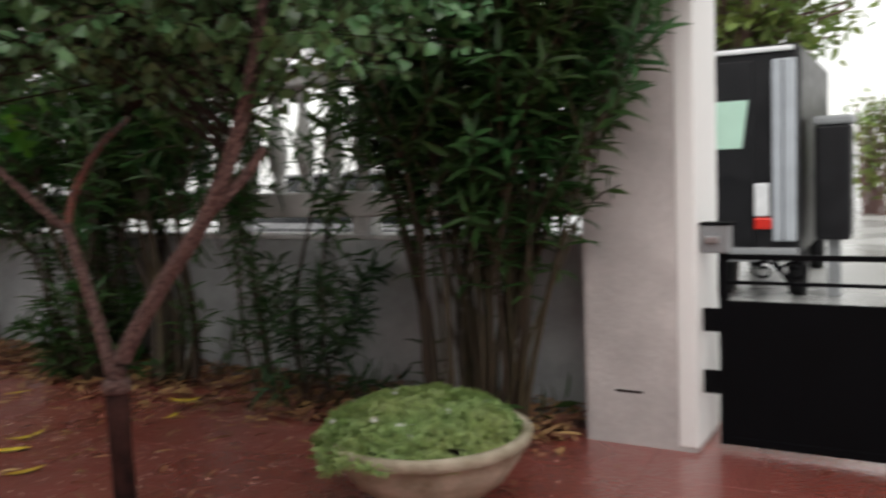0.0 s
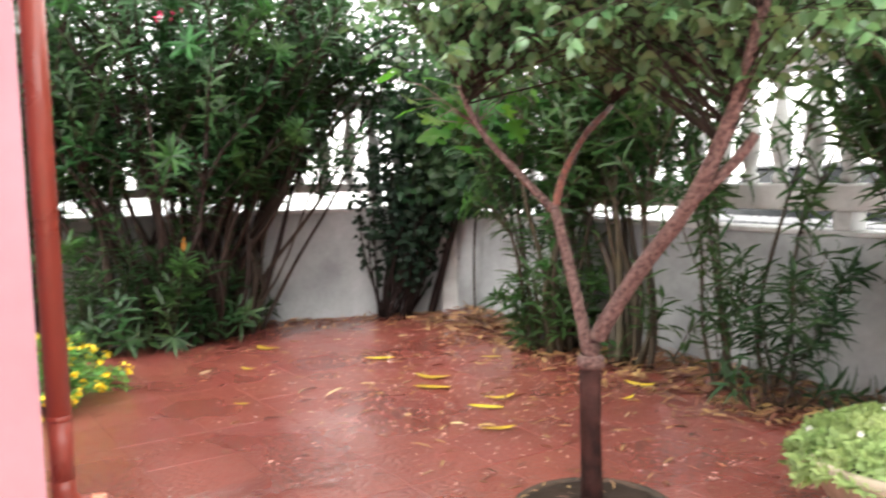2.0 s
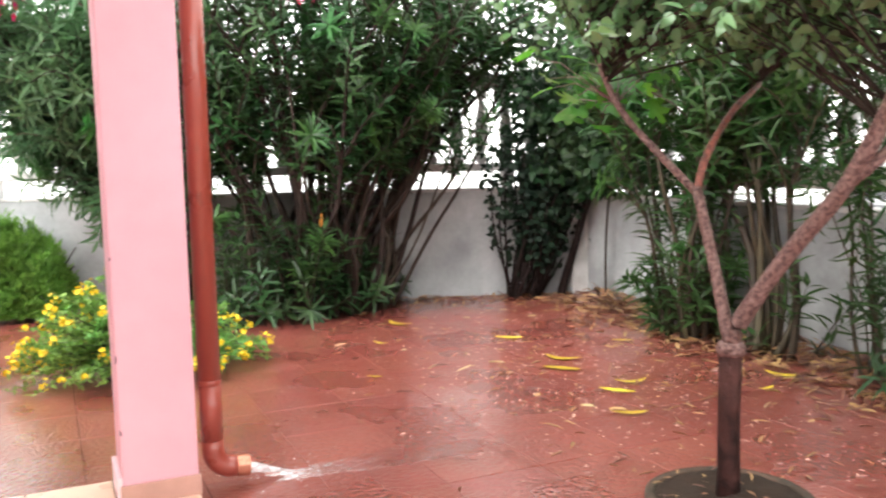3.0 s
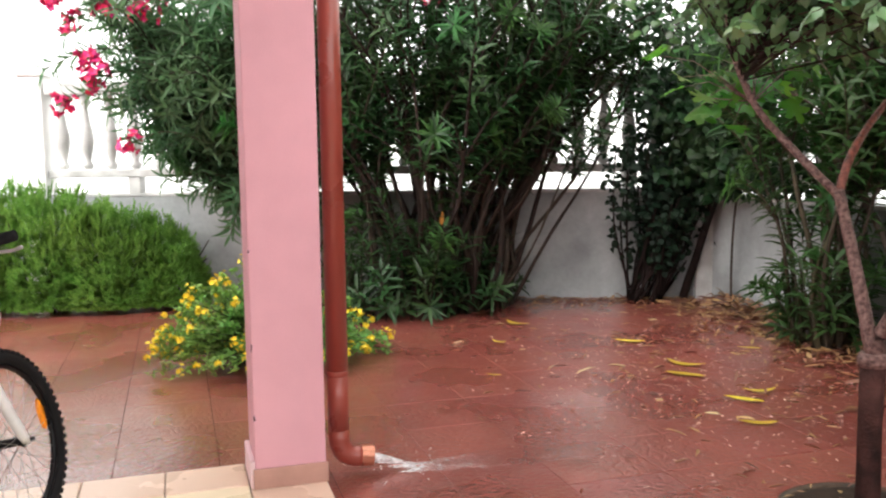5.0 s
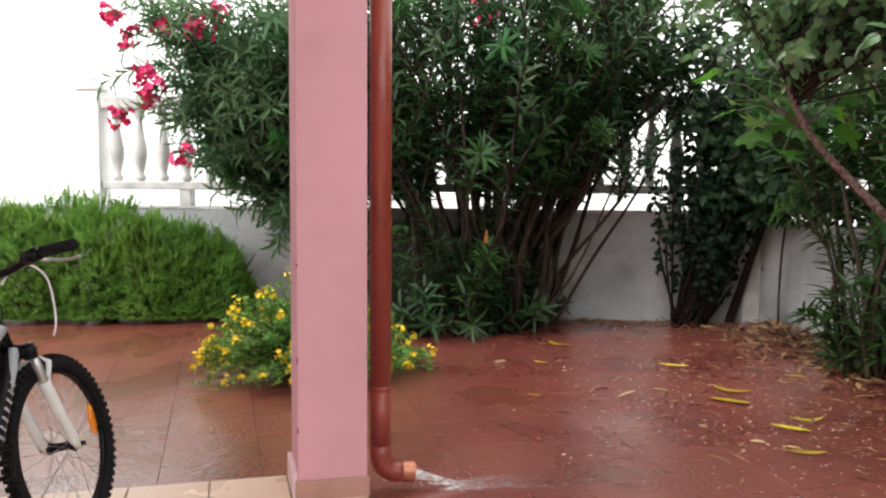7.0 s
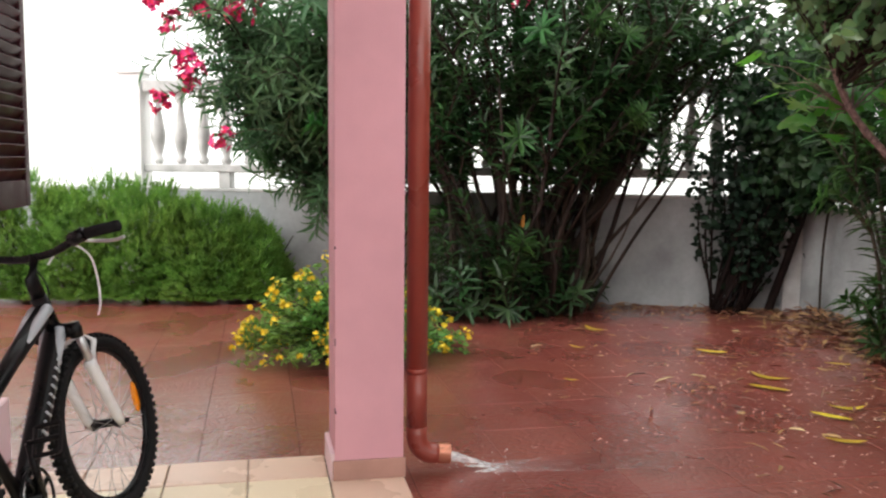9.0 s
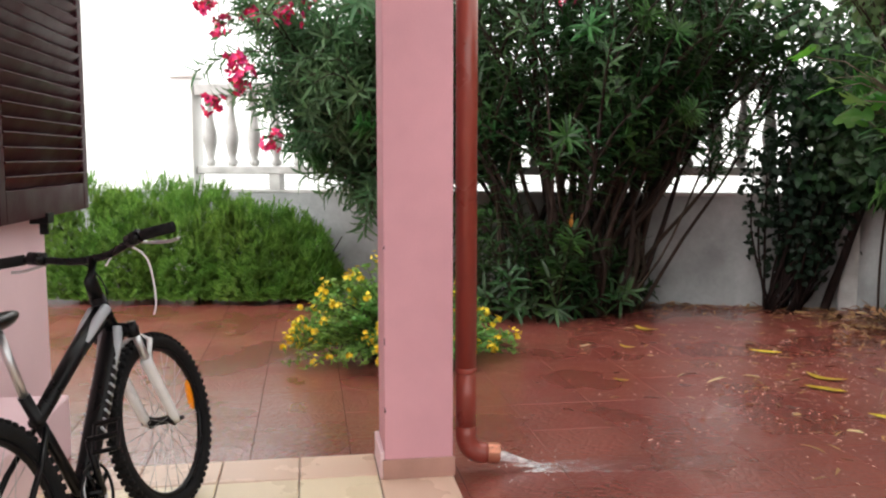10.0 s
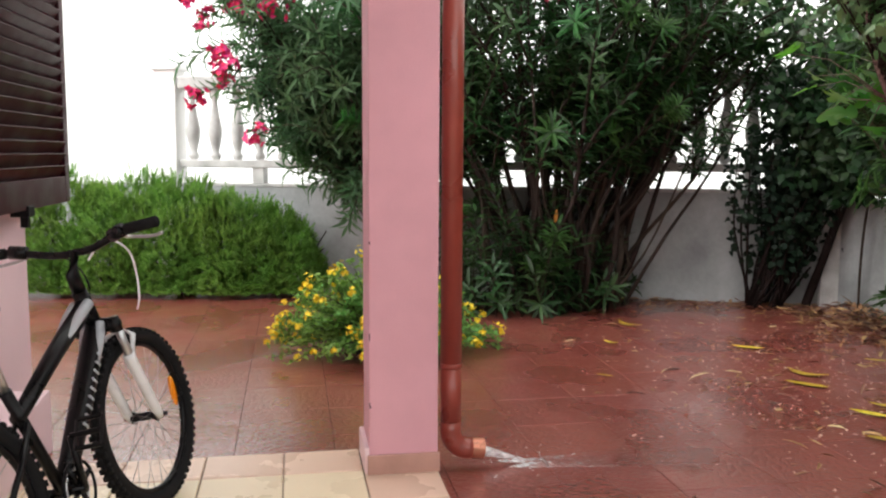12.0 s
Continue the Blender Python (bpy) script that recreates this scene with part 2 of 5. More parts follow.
M_ORANGE = mat("amber_reflector", (0.95, 0.30, 0.01), rough=0.2, var=0.15, scale=60, bump=0.2)
M_SHUTTER = mat("dark_brown_shutter_paint", (0.036, 0.005, 0.009), rough=0.36, spec=0.25, var=0.2, scale=6, fine=60, bump=0.06)
M_BOWL = mat("mossy_cream_stoneware", (0.48, 0.42, 0.33), rough=0.8, var=0.45, scale=7, fine=60, bump=0.4, dark=(0.22, 0.19, 0.12))
M_MOSS = mat("dark_mossy_concrete", (0.075, 0.045, 0.030), rough=0.7, var=0.6, scale=12, fine=60, bump=0.7, dark=(0.022, 0.020, 0.012), sharp=0.14)
M_SOIL = mat("dark_soil", (0.038, 0.025, 0.018), spec=0.2, rough=0.8, var=0.4, fine=40, bump=0.6)
M_HOUSE = mat("white_house_render", (0.88, 0.88, 0.87), rough=0.85, var=0.05, scale=1, fine=30, bump=0.1)
M_ROOF = mat("terracotta_roof", (0.50, 0.20, 0.11), rough=0.8, var=0.3, scale=3, fine=30, bump=0.4)
M_CEILING = mat("porch_ceiling_paint", (0.72, 0.70, 0.68), rough=0.85, var=0.08, scale=2)
M_CAR = mat("grey_car_paint", (0.22, 0.22, 0.23), rough=0.25, metal=0.3, var=0.08, bump=0, coat=0.6)
M_VAN = mat("dark_van_paint", (0.008, 0.008, 0.010), rough=0.4, var=0.2, bump=0, spec=0.3)
M_GLASSDARK = mat("dark_car_glass", (0.02, 0.022, 0.025), rough=0.06, var=0.1, bump=0)
M_MINT = mat("pale_mint_panel", (0.45, 0.66, 0.55), rough=0.3, var=0.1, scale=3, bump=0)
M_REDLAMP = mat("red_tail_lamp", (0.65, 0.03, 0.02), rough=0.2, var=0.1, bump=0)
M_GREYPLASTIC = mat("grey_plastic", (0.25, 0.26, 0.27), rough=0.5, var=0.15)


def water_mat():
    m = bpy.data.materials.new("foaming_rain_water")
    m.use_nodes = True
    n, l = m.node_tree.nodes, m.node_tree.links
    b, out = n["Principled BSDF"], n["Material Output"]
    b.inputs["Base Color"].default_value = (0.95, 0.96, 0.98, 1)
    b.inputs["Roughness"].default_value = 0.12
    clear = n.new("ShaderNodeBsdfTransparent")
    gloss = n.new("ShaderNodeBsdfGlossy")
    gloss.inputs["Roughness"].default_value = 0.08
    geo = n.new("ShaderNodeNewGeometry")
    nt = n.new("ShaderNodeTexNoise")
    nt.inputs["Scale"].default_value, nt.inputs["Detail"].default_value = 30, 7
    mp = n.new("ShaderNodeMapping")
    mp.inputs["Scale"].default_value = (1.6, 0.6, 1)
    l.new(geo.outputs["Position"], mp.inputs["Vector"])
    l.new(mp.outputs[0], nt.inputs["Vector"])
    ramp = n.new("ShaderNodeMapRange")
    ramp.inputs["From Min"].default_value, ramp.inputs["From Max"].default_value = 0.48, 0.78
    ramp.inputs["To Max"].default_value = 0.62
    tc = n.new("ShaderNodeTexCoord")
    axes = n.new("ShaderNodeSeparateXYZ")
    l.new(tc.outputs["Object"], axes.inputs[0])
    far = n.new("ShaderNodeMath")
    far.operation = "MULTIPLY_ADD"
    far.inputs[1].default_value, far.inputs[2].default_value = -0.62, 0.24
    l.new(axes.outputs["Y"], far.inputs[0])
    both = n.new("ShaderNodeMath")
    l.new(nt.outputs["Fac"], both.inputs[0])
    l.new(far.outputs[0], both.inputs[1])
    l.new(both.outputs[0], ramp.inputs["Value"])
    film = n.new("ShaderNodeMixShader")
    film.inputs[0].default_value = 0.10
    l.new(clear.outputs[0], film.inputs[1])
    l.new(gloss.outputs[0], film.inputs[2])
    mix = n.new("ShaderNodeMixShader")
    l.new(ramp.outputs[0], mix.inputs[0])
    l.new(film.outputs[0], mix.inputs[1])
    l.new(b.outputs[0], mix.inputs[2])
    bp = n.new("ShaderNodeBump")
    bp.inputs["Strength"].default_value, bp.inputs["Distance"].default_value = 0.5, 0.01
    l.new(nt.outputs["Fac"], bp.inputs["Height"])
    l.new(bp.outputs[0], b.inputs["Normal"])
    l.new(bp.outputs[0], gloss.inputs["Normal"])
    l.new(mix.outputs[0], out.inputs["Surface"])
    return m


M_WATER = water_mat()


# ---------------------------------------------------------------- mesh helpers
def thing(name, label, category, at=(0, 0, 0), group="", kind=""):
    ob = new(name)
    ob.empty_display_size = 0.1
    ob.location = at
    return tagged(ob, label, category, group, kind)


def put(name, me, material, parent=None, label=""):
    if not me.materials:
        me.materials.append(material)
    ob = new(name, me)
    if parent is not None:
        ob.parent = parent
    if label:
        ob["label"] = label
    return ob


def part(name, bm, material, parent=None, label="", smooth=False):
    me = bpy.data.meshes.new(name)
    bm.to_mesh(me)
    bm.free()
    if smooth:
        me.polygons.foreach_set("use_smooth", [True] * len(me.polygons))
    return put(name, me, material, parent, label)


def pydata(name, verts, faces, material, parent=None, label="", smooth=False):
    me = bpy.data.meshes.new(name)
    me.from_pydata(verts, [], faces)
    if smooth:
        me.polygons.foreach_set("use_smooth", [True] * len(me.polygons))
    me.update()
    return put(name, me, material, parent, label)


def box(bm, x0, x1, y0, y1, z0, z1, bevel=0.0, m=None):
    geom = bmesh.ops.create_cube(bm, size=1.0)["verts"]
    bmesh.ops.transform(bm, matrix=Matrix.Translation(((x0 + x1) / 2, (y0 + y1) / 2, (z0 + z1) / 2)) @ Matrix.Diagonal((x1 - x0, y1 - y0, z1 - z0, 1)), verts=geom)
    if bevel:
        edges = list({e for v in geom for e in v.link_edges})
        out = bmesh.ops.bevel(bm, geom=edges, offset=bevel, segments=2, affect="EDGES", profile=0.5)
        geom = list({v for v in out["verts"]} | {v for v in geom if v.is_valid})
    if m is not None:
        bmesh.ops.transform(bm, matrix=m, verts=[v for v in geom if v.is_valid])
    return geom


def slab(x0, x1, y0, y1, z0, z1, bevel=0.0, m=None):
    bm = bmesh.new()
    box(bm, x0, x1, y0, y1, z0, z1, bevel, m)
    return bm


def tube_data(path, radii, sides=6, cap=True):
    """Vertices and faces of a tapered tube along a path."""
    pts = [Vector(p) for p in path]
    verts, faces = [], []
    ref = Vector((0.31, 0.17, 0.93)).normalized()
    for i, p in enumerate(pts):
        d = (pts[min(i + 1, len(pts) - 1)] - pts[max(i - 1, 0)]).normalized()
        if abs(d.dot(ref)) > 0.98:
            ref2 = Vector((1, 0, 0))
        else:
            ref2 = ref
        u = d.cross(ref2).normalized()
        w = d.cross(u)
        r = radii[i] if hasattr(radii, "__len__") else radii
        for k in range(sides):
            a = 2 * math.pi * k / sides
            verts.append(tuple(p + r * (math.cos(a) * u + math.sin(a) * w)))
    for i in range(len(pts) - 1):
        for k in range(sides):
            a, b = i * sides + k, i * sides + (k + 1) % sides
            faces.append((a, a + sides, b + sides, b))
    if cap:
        faces.append(tuple(range(sides)))
        faces.append(tuple(reversed(range((len(pts) - 1) * sides, len(pts) * sides))))
    return verts, faces


def tube(name, path, radii, material, parent=None, label="", sides=10, m=None):
    v, f = tube_data(path, radii, sides)
    if m is not None:
        v = [tuple(m @ Vector(p)) for p in v]
    return pydata(name, v, f, material, parent, label, True)


def merge(datas):
    verts, faces = [], []
    for v, f in datas:
        o = len(verts)
        verts.extend(v)
        faces.extend(tuple(i + o for i in q) for q in f)
    return verts, faces


def smooth_path(points, n=4):
    """Catmull-Rom through the points."""
    p = [Vector(points[0])] + [Vector(q) for q in points] + [Vector(points[-1])]
    out = []
    for i in range(1, len(p) - 2):
        for k in range(n):
            t = k / n
            a, b, c, d = p[i - 1], p[i], p[i + 1], p[i + 2]
            out.append(0.5 * ((2 * b) + (c - a) * t + (2 * a - 5 * b + 4 * c - d) * t * t + (3 * b - a - 3 * c + d) * t ** 3))
    out.append(p[-2])
    return out


def lathe(profile, sides=24):
    """A turned form: (radius, height) pairs about z."""
    verts, faces = [], []
    for r, z in profile:
        for k in range(sides):
            a = 2 * math.pi * k / sides
            verts.append((r * math.cos(a), r * math.sin(a), z))
    for i in range(len(profile) - 1):
        for k in range(sides):
            a, b = i * sides + k, i * sides + (k + 1) % sides
            faces.append((a, b, b + sides, a + sides))
    return verts, faces


# Leaf outlines: along, across, lift; triangles.
LANCE = (np.array([(0, 0, 0), (0.3, -0.5, 0.05), (0.3, 0, 0), (0.3, 0.5, 0.05), (0.68, -0.4, 0.0), (0.68, 0, -0.04), (0.68, 0.4, 0.0), (1, 0, -0.14)]),
         np.array([(0, 1, 2), (0, 2, 3), (1, 4, 5), (1, 5, 2), (2, 5, 6), (2, 6, 3), (4, 7, 5), (5, 7, 6)]))
NEEDLE = (np.array([(0, 0, 0), (0.45, -0.5, 0.03), (0.45, 0.5, 0.03), (1, 0, -0.05)]), np.array([(0, 1, 2), (1, 3, 2)]))
OVATE = (np.array([(0, 0, 0), (0.14, -0.36, 0.03), (0.42, -0.5, 0.06), (0.42, 0, 0), (0.42, 0.5, 0.06), (0.14, 0.36, 0.03), (0.75, -0.28, 0.0), (0.75, 0, -0.05), (0.75, 0.28, 0.0), (1, 0, -0.16)]),
         np.array([(0, 1, 3), (1, 2, 3), (0, 3, 5), (5, 3, 4), (2, 6, 7), (2, 7, 3), (3, 7, 8), (3, 8, 4), (6, 9, 7), (7, 9, 8)]))
LOBED = (np.array([(0.35, 0, 0), (0, 0, 0), (0.05, -0.35, 0.02), (0.22, -0.5, 0.05), (0.36, -0.22, 0.01), (0.62, -0.5, 0.04), (0.72, -0.3, 0.0), (0.66, -0.13, 0.0),
                   (0.9, -0.14, -0.05), (1, 0, -0.1), (0.9, 0.14, -0.05), (0.66, 0.13, 0.0), (0.72, 0.3, 0.0), (0.62, 0.5, 0.04), (0.36, 0.22, 0.01), (0.22, 0.5, 0.05), (0.05, 0.35, 0.02)]),
         np.array([(0, i, i + 1) for i in range(1, 16)] + [(0, 16, 1)]))


def unit(a):
    return a / np.maximum(np.linalg.norm(a, axis=1, keepdims=True), 1e-6)


def leaves(name, P, D, N, L, W, template, material, parent=None, label=""):
    """One mesh of many leaves, each with its own place, direction, upper side, length and width."""
    P, D, N = np.asarray(P, float), unit(np.asarray(D, float)), np.asarray(N, float)
    S = unit(np.cross(D, N))
    U = np.cross(S, D)
    tv, tf = template
    L, W = np.asarray(L, float)[:, None, None], np.asarray(W, float)[:, None, None]
    V = P[:, None] + L * tv[None, :, 0:1] * D[:, None] + W * tv[None, :, 1:2] * S[:, None] + L * tv[None, :, 2:3] * U[:, None]
    F = (np.arange(len(P)) * len(tv))[:, None, None] + tf[None]
    V, F = V.reshape(-1, 3), F.reshape(-1, 3)
    me = bpy.data.meshes.new(name)
    me.vertices.add(len(V))
    me.vertices.foreach_set("co", V.ravel())
    me.loops.add(F.size)
    me.loops.foreach_set("vertex_index", F.ravel().astype(np.int32))
    me.polygons.add(len(F))
    me.polygons.foreach_set("loop_start", np.arange(0, F.size, 3, dtype=np.int32))
    me.update(calc_edges=True)
    me.validate()
    return put(name, me, material, parent, label)


def whorls(path, start, step, count, rng, open_angle=0.9, tip=True):
    """Leaf anchors in rings along a path: place, direction, upper side."""
    P, D, N = [], [], []
    pts = [Vector(p) for p in path]
    seg = [(b - a).length for a, b in zip(pts, pts[1:])]
    total = sum(seg)
    s = total * start
    spin = rng.random() * 6.28
    while s <= total:
        i, q = 0, s
        while i < len(seg) - 1 and q > seg[i]:
            q -= seg[i]
            i += 1
        a = (pts[i + 1] - pts[i]).normalized()
        p = pts[i] + a * q
        u = a.cross(Vector((0.3, 0.5, 0.81))).normalized()
        w = a.cross(u)
        spin += 0.9
        near_tip = 1 - (total - s) / max(total, 1e-3)
        ang = open_angle + 0.35 * (1 - near_tip) + rng.uniform(-0.2, 0.2)
        for k in range(count):
            b = spin + 2 * math.pi * k / count + rng.uniform(-0.25, 0.25)
            r = math.cos(b) * u + math.sin(b) * w
            d = a * math.cos(ang) + r * math.sin(ang) + Vector((0, 0, -0.12 * (1 - near_tip)))
            P.append(tuple(p))
            D.append(tuple(d))
            N.append(tuple(a * math.sin(ang) - r * math.cos(ang) + Vector((0, 0, 0.15))))
        s += step * rng.uniform(0.75, 1.3)
    return P, D, N


def shrub(name, label, base, spread, n_stems, height, reach, rng, stem_mat, leaf_material, leaf=(0.17, 0.03), start=0.35, step=0.075, count=3,
          stem_r=0.014, twigs=3, low=0, lean=(0, 0), category="shrub", droop=0.0, crook=0.09, low_at=(0, 0), young=0.0, low_h=0.85):
    """Many crooked stems from a narrow foot that fan out, fork into twigs and carry long leaves in whorls; some tips are young and pale."""
    ob = thing(name, label, category, (base[0], base[1], 0))
    wood, old, fresh = [], ([], [], []), ([], [], [])

    def dress(path, first, gap, ring, angle=0.9, pale=False):
        for into, more in zip(fresh if pale else old, whorls(path, first, gap, ring, rng, angle)):
            into.extend(more)
    for i in range(n_stems):
        a = rng.random() * 2 * math.pi
        r = math.sqrt(rng.random())
        foot = Vector((math.cos(a) * r * spread[0], math.sin(a) * r * spread[1], -0.02))
        h = height * rng.uniform(0.72, 1.08)
        out = Vector((math.cos(a) * r * reach[0] + lean[0], math.sin(a) * r * reach[1] + lean[1], 0))
        knee = foot + out * 0.09 + Vector((rng.gauss(0, crook * 0.6), rng.gauss(0, crook * 0.6), h * rng.uniform(0.14, 0.22)))
        mid = foot + out * 0.32 + Vector((rng.gauss(0, crook), rng.gauss(0, crook), h * rng.uniform(0.38, 0.50)))
        top = foot + out * rng.uniform(0.7, 1.0) + Vector((rng.uniform(-0.12, 0.12), rng.uniform(-0.12, 0.12), h * 0.82))
        path = smooth_path([foot, knee, mid, top], 3)
        k = len(path) - 1
        r0 = stem_r * rng.uniform(0.55, 1.45)
        wood.append(tube_data(path, [r0 * (1 - 0.62 * j / k) for j in range(k + 1)], 6))
        for w in range(twigs):
            s = path[k - rng.choice((0, 0, 1, 1, 2, 2, 3, 3))]
            b = rng.random() * 6.28
            ln = h * rng.uniform(0.16, 0.34)
            side = Vector((math.cos(b), math.sin(b), 0)) * ln * rng.uniform(0.25, 0.8) + out * 0.12
            e = s + side + Vector((0, 0, ln * rng.uniform(0.5, 1.0) - droop * rng.random() * ln * 2.2))
            m = (s + e) / 2 + Vector((0, 0, 0.06 + droop * 0.12))
            tw = smooth_path([s, m, e], 3)
            wood.append(tube_data(tw, [r0 * 0.42 * (1 - 0.6 * j / (len(tw) - 1)) for j in range(len(tw))], 4))
            pale = rng.random() < young
            dress(tw, 0.12, step, count)
            if pale:
                dress(tw, 0.86, step * 0.3, 7, 1.15, True)
        dress(path, start, step * 1.6, 3, 1.1)
    for i in range(low):
        a = rng.random() * 6.28
        r = 0.4 + 0.8 * rng.random()
        s = Vector((math.cos(a) * r * spread[0] * 1.1 + low_at[0], math.sin(a) * r * spread[1] * 0.95 + low_at[1] * rng.random(), 0))
        e = s + Vector((math.cos(a) * 0.16 + rng.gauss(0, 0.12), math.sin(a) * 0.16 + rng.gauss(0, 0.14), 0.10 + low_h * rng.random() ** 1.7))
        tw = [s, (s + e) / 2 + Vector((0, 0, 0.03)), e]
        wood.append(tube_data(tw, [0.006, 0.005, 0.003], 4))
        dress(tw, 0.45, step * 0.8, count, 1.0)
        if rng.random() < young * 1.6:
            dress(tw, 0.88, step * 0.3, 6, 1.2, True)
    v, f = merge(wood)
    tagged(pydata("branchwork", v, f, stem_mat, ob, "", True), kind="stuff")
    g = np.random.default_rng(rng.randint(0, 9999))
    n = len(old[0])
    leaves("foliage", *old, leaf[0] * g.uniform(0.6, 1.2, n), leaf[1] * g.uniform(0.7, 1.25, n), LANCE, leaf_material, ob)
    n = len(fresh[0])
    if n:
        leaves("young_foliage", *fresh, leaf[0] * g.uniform(0.7, 1.1, n), leaf[1] * g.uniform(0.7, 1.1, n), LANCE, M_YOUNG, ob, "fresh pale green shoots")
    return ob


def blossom(rng, n, size):
    """A loose cluster of small five-petalled blooms."""
    P, D, N = [], [], []
    for _ in range(n):
        c = Vector((rng.gauss(0, 1), rng.gauss(0, 1), rng.gauss(0, 0.9))) * size * 0.42
        ax = (c + Vector((rng.uniform(-1, 1), rng.uniform(-1, 1), rng.uniform(-0.3, 1.2))) * size * 0.5).normalized()
        u = ax.cross(Vector((0.2, 0.9, 0.37))).normalized()
        w = ax.cross(u)
        for k in range(5):
            b = 2 * math.pi * k / 5
            r = math.cos(b) * u + math.sin(b) * w
            P.append(tuple(c))
            D.append(tuple(r + ax * 0.55))
            N.append(tuple(ax))
    return P, D, N


# ---------------------------------------------------------------- the ground
def sheet(name, x0, x1, y0, y1, z, material, label, category):
    ob = pydata(name, [(x0, y0, z), (x1, y0, z), (x1, y1, z), (x0, y1, z)], [(0, 1, 2, 3)], material)
    return tagged(ob, label, category, kind="structure")


sheet("ground", -400, 400, -400, 400, -0.10, M_ASPHALT, "wet pale concrete ground of the street", "ground")

CORNER = Vector((-7.16, 4.93, 0))
LEFT_DIR = Vector((0.335, 0.942, 0)).normalized()
BACK_DIR = Vector((0.9988, -0.0482, 0)).normalized()


def along(origin, direction):
    """Matrix with x along the wall and y to its left."""
    left = Vector((-direction.y, direction.x, 0))
    m = Matrix((direction, left, Vector((0, 0, 1)))).transposed().to_4x4()
    m.translation = origin
    return m


LEFT = along(CORNER, -LEFT_DIR)      # x runs from the corner away along the street wall
BACK = along(CORNER, BACK_DIR)       # x runs from the corner to the gate


def low_wall(name, m, length, inner, top, label):
    """A rendered wall of 0.2 m with a projecting coping slab."""
    ob = thing(name, label, "wall", kind="structure")
    y0, y1 = (0.0, 0.2) if inner > 0 else (-0.2, 0.0)
    bm = bmesh.new()
    box(bm, -0.1, length, y0, y1, -0.1, top - 0.03, 0.006, m)
    part("wall_body", bm, M_WALL, ob)
    bm = bmesh.new()
    box(bm, -0.1, length, y0 - 0.008, y1 + 0.008, top - 0.03, top, 0.006, m)
    part("coping", bm, M_COPE, ob, "pale weathered coping slab")
    return ob


low_wall("wall_street", LEFT, 12.0, -1, 1.06, "low white rendered garden wall with grey stains")
low_wall("wall_back", BACK, 5.85, 1, 1.00, "low white rendered garden wall with grey stains")

BALUSTER = [(0.034, 0.0), (0.055, 0.02), (0.055, 0.05), (0.034, 0.075), (0.05, 0.14), (0.072, 0.25), (0.07, 0.32), (0.048, 0.43), (0.03, 0.54), (0.028, 0.58), (0.05, 0.61), (0.055, 0.635), (0.055, 0.66), (0.036, 0.69)]


def balustrade(name, m, x0, x1, side, z_top, rail0, rail1, upper, label):
    """Bottom rail on short blocks, turned balusters, top rail."""
    ob = thing(name, label, "balustrade", kind="structure")
    yc = 0.1 * side
    part("bottom_rail", slab(x0, x1, yc - 0.085, yc + 0.085, rail0, rail1, 0.012, m), M_COPE, ob)
    part("top_rail", slab(x0, x1, yc - 0.105, yc + 0.105, upper, upper + 0.13, 0.02, m), M_COPE, ob)
    n = int((x1 - x0) / 0.235)
    h = upper - rail1
    v, f = lathe([(r, z / 0.69 * h) for r, z in BALUSTER], 14)
    me = bpy.data.meshes.new("baluster")
    me.from_pydata(v, [], f)
    me.polygons.foreach_set("use_smooth", [True] * len(me.polygons))
    for i in range(n):
        x = x0 + (i + 0.5) * (x1 - x0) / n
        b = put("baluster", me, M_COPE, ob)
        b.matrix_local = m @ pose(x, yc, rail1)
        if i % 5 == 2:
            part("rail_block", slab(x - 0.06, x + 0.06, yc - 0.07, yc + 0.07, z_top, rail0, 0.006, m), M_COPE, ob)
    return ob


balustrade("balustrade_street", LEFT, 0.16, 6.45, -1, 1.06, 1.22, 1.30, 2.02, "pale concrete balustrade with turned balusters on the wall")
balustrade("balustrade_back", BACK, 0.16, 5.80, 1, 1.00, 1.11, 1.27, 1.95, "pale concrete balustrade with turned balusters on the wall")


def pier(name, m, x, y, half, height, label, material=M_COPE):
    ob = thing(name, label, "pier", kind="structure")
    part("shaft", slab(x - half, x + half, y - half, y + half, -0.1, height - 0.06, 0.01, m), material, ob)
    part("cap", slab(x - half - 0.03, x + half + 0.03, y - half - 0.03, y + half + 0.03, height - 0.06, height, 0.012, m), material, ob)
    return ob


pier("pier_corner", LEFT, -0.02, -0.1, 0.16, 2.22, "square concrete corner pier behind the ivy")
# whiter than the corner pier: its overexposed brightness is put into the colour
pier("pier_street", LEFT, 6.58, -0.1, 0.12, 2.27, "square pier at the end of the balustrade, washed-out brightness put into white", M_HOUSE)

# gate posts
GATEPOST = along(Vector((-1.30, 4.31, 0)), BACK_DIR)
ob = thing("gate_post", "tall pale grey rendered gate post with scuffed foot", "gate post", kind="structure")
bm = bmesh.new()
box(bm, 0, 0.56, 0, 0.42, -0.1, 3.0, 0.018, GATEPOST)
part("shaft", bm, M_GATEPOST, ob)
# white strip stands in for sky light on the post's side and corner
part("lit_corner_band", slab(0.47, 0.566, -0.006, 0.425, 0.02, 3.0, 0.012, GATEPOST), M_HOUSE, ob, "post corner band, light from the open sky put into white")
bm = bmesh.new()
box(bm, 0.16, 0.30, -0.004, 0.02, 0.262, 0.275, 0.003, GATEPOST)
part("letter_slot", bm, M_BARKDARK, ob, "thin dark slot in the render")
ob = thing("gate_post", "tall pale grey rendered gate post with scuffed foot", "gate post", kind="structure")
part("shaft", slab(2.25, 2.75, 0, 0.42, -0.1, 3.0, 0.018, GATEPOST), M_GATEPOST, ob)
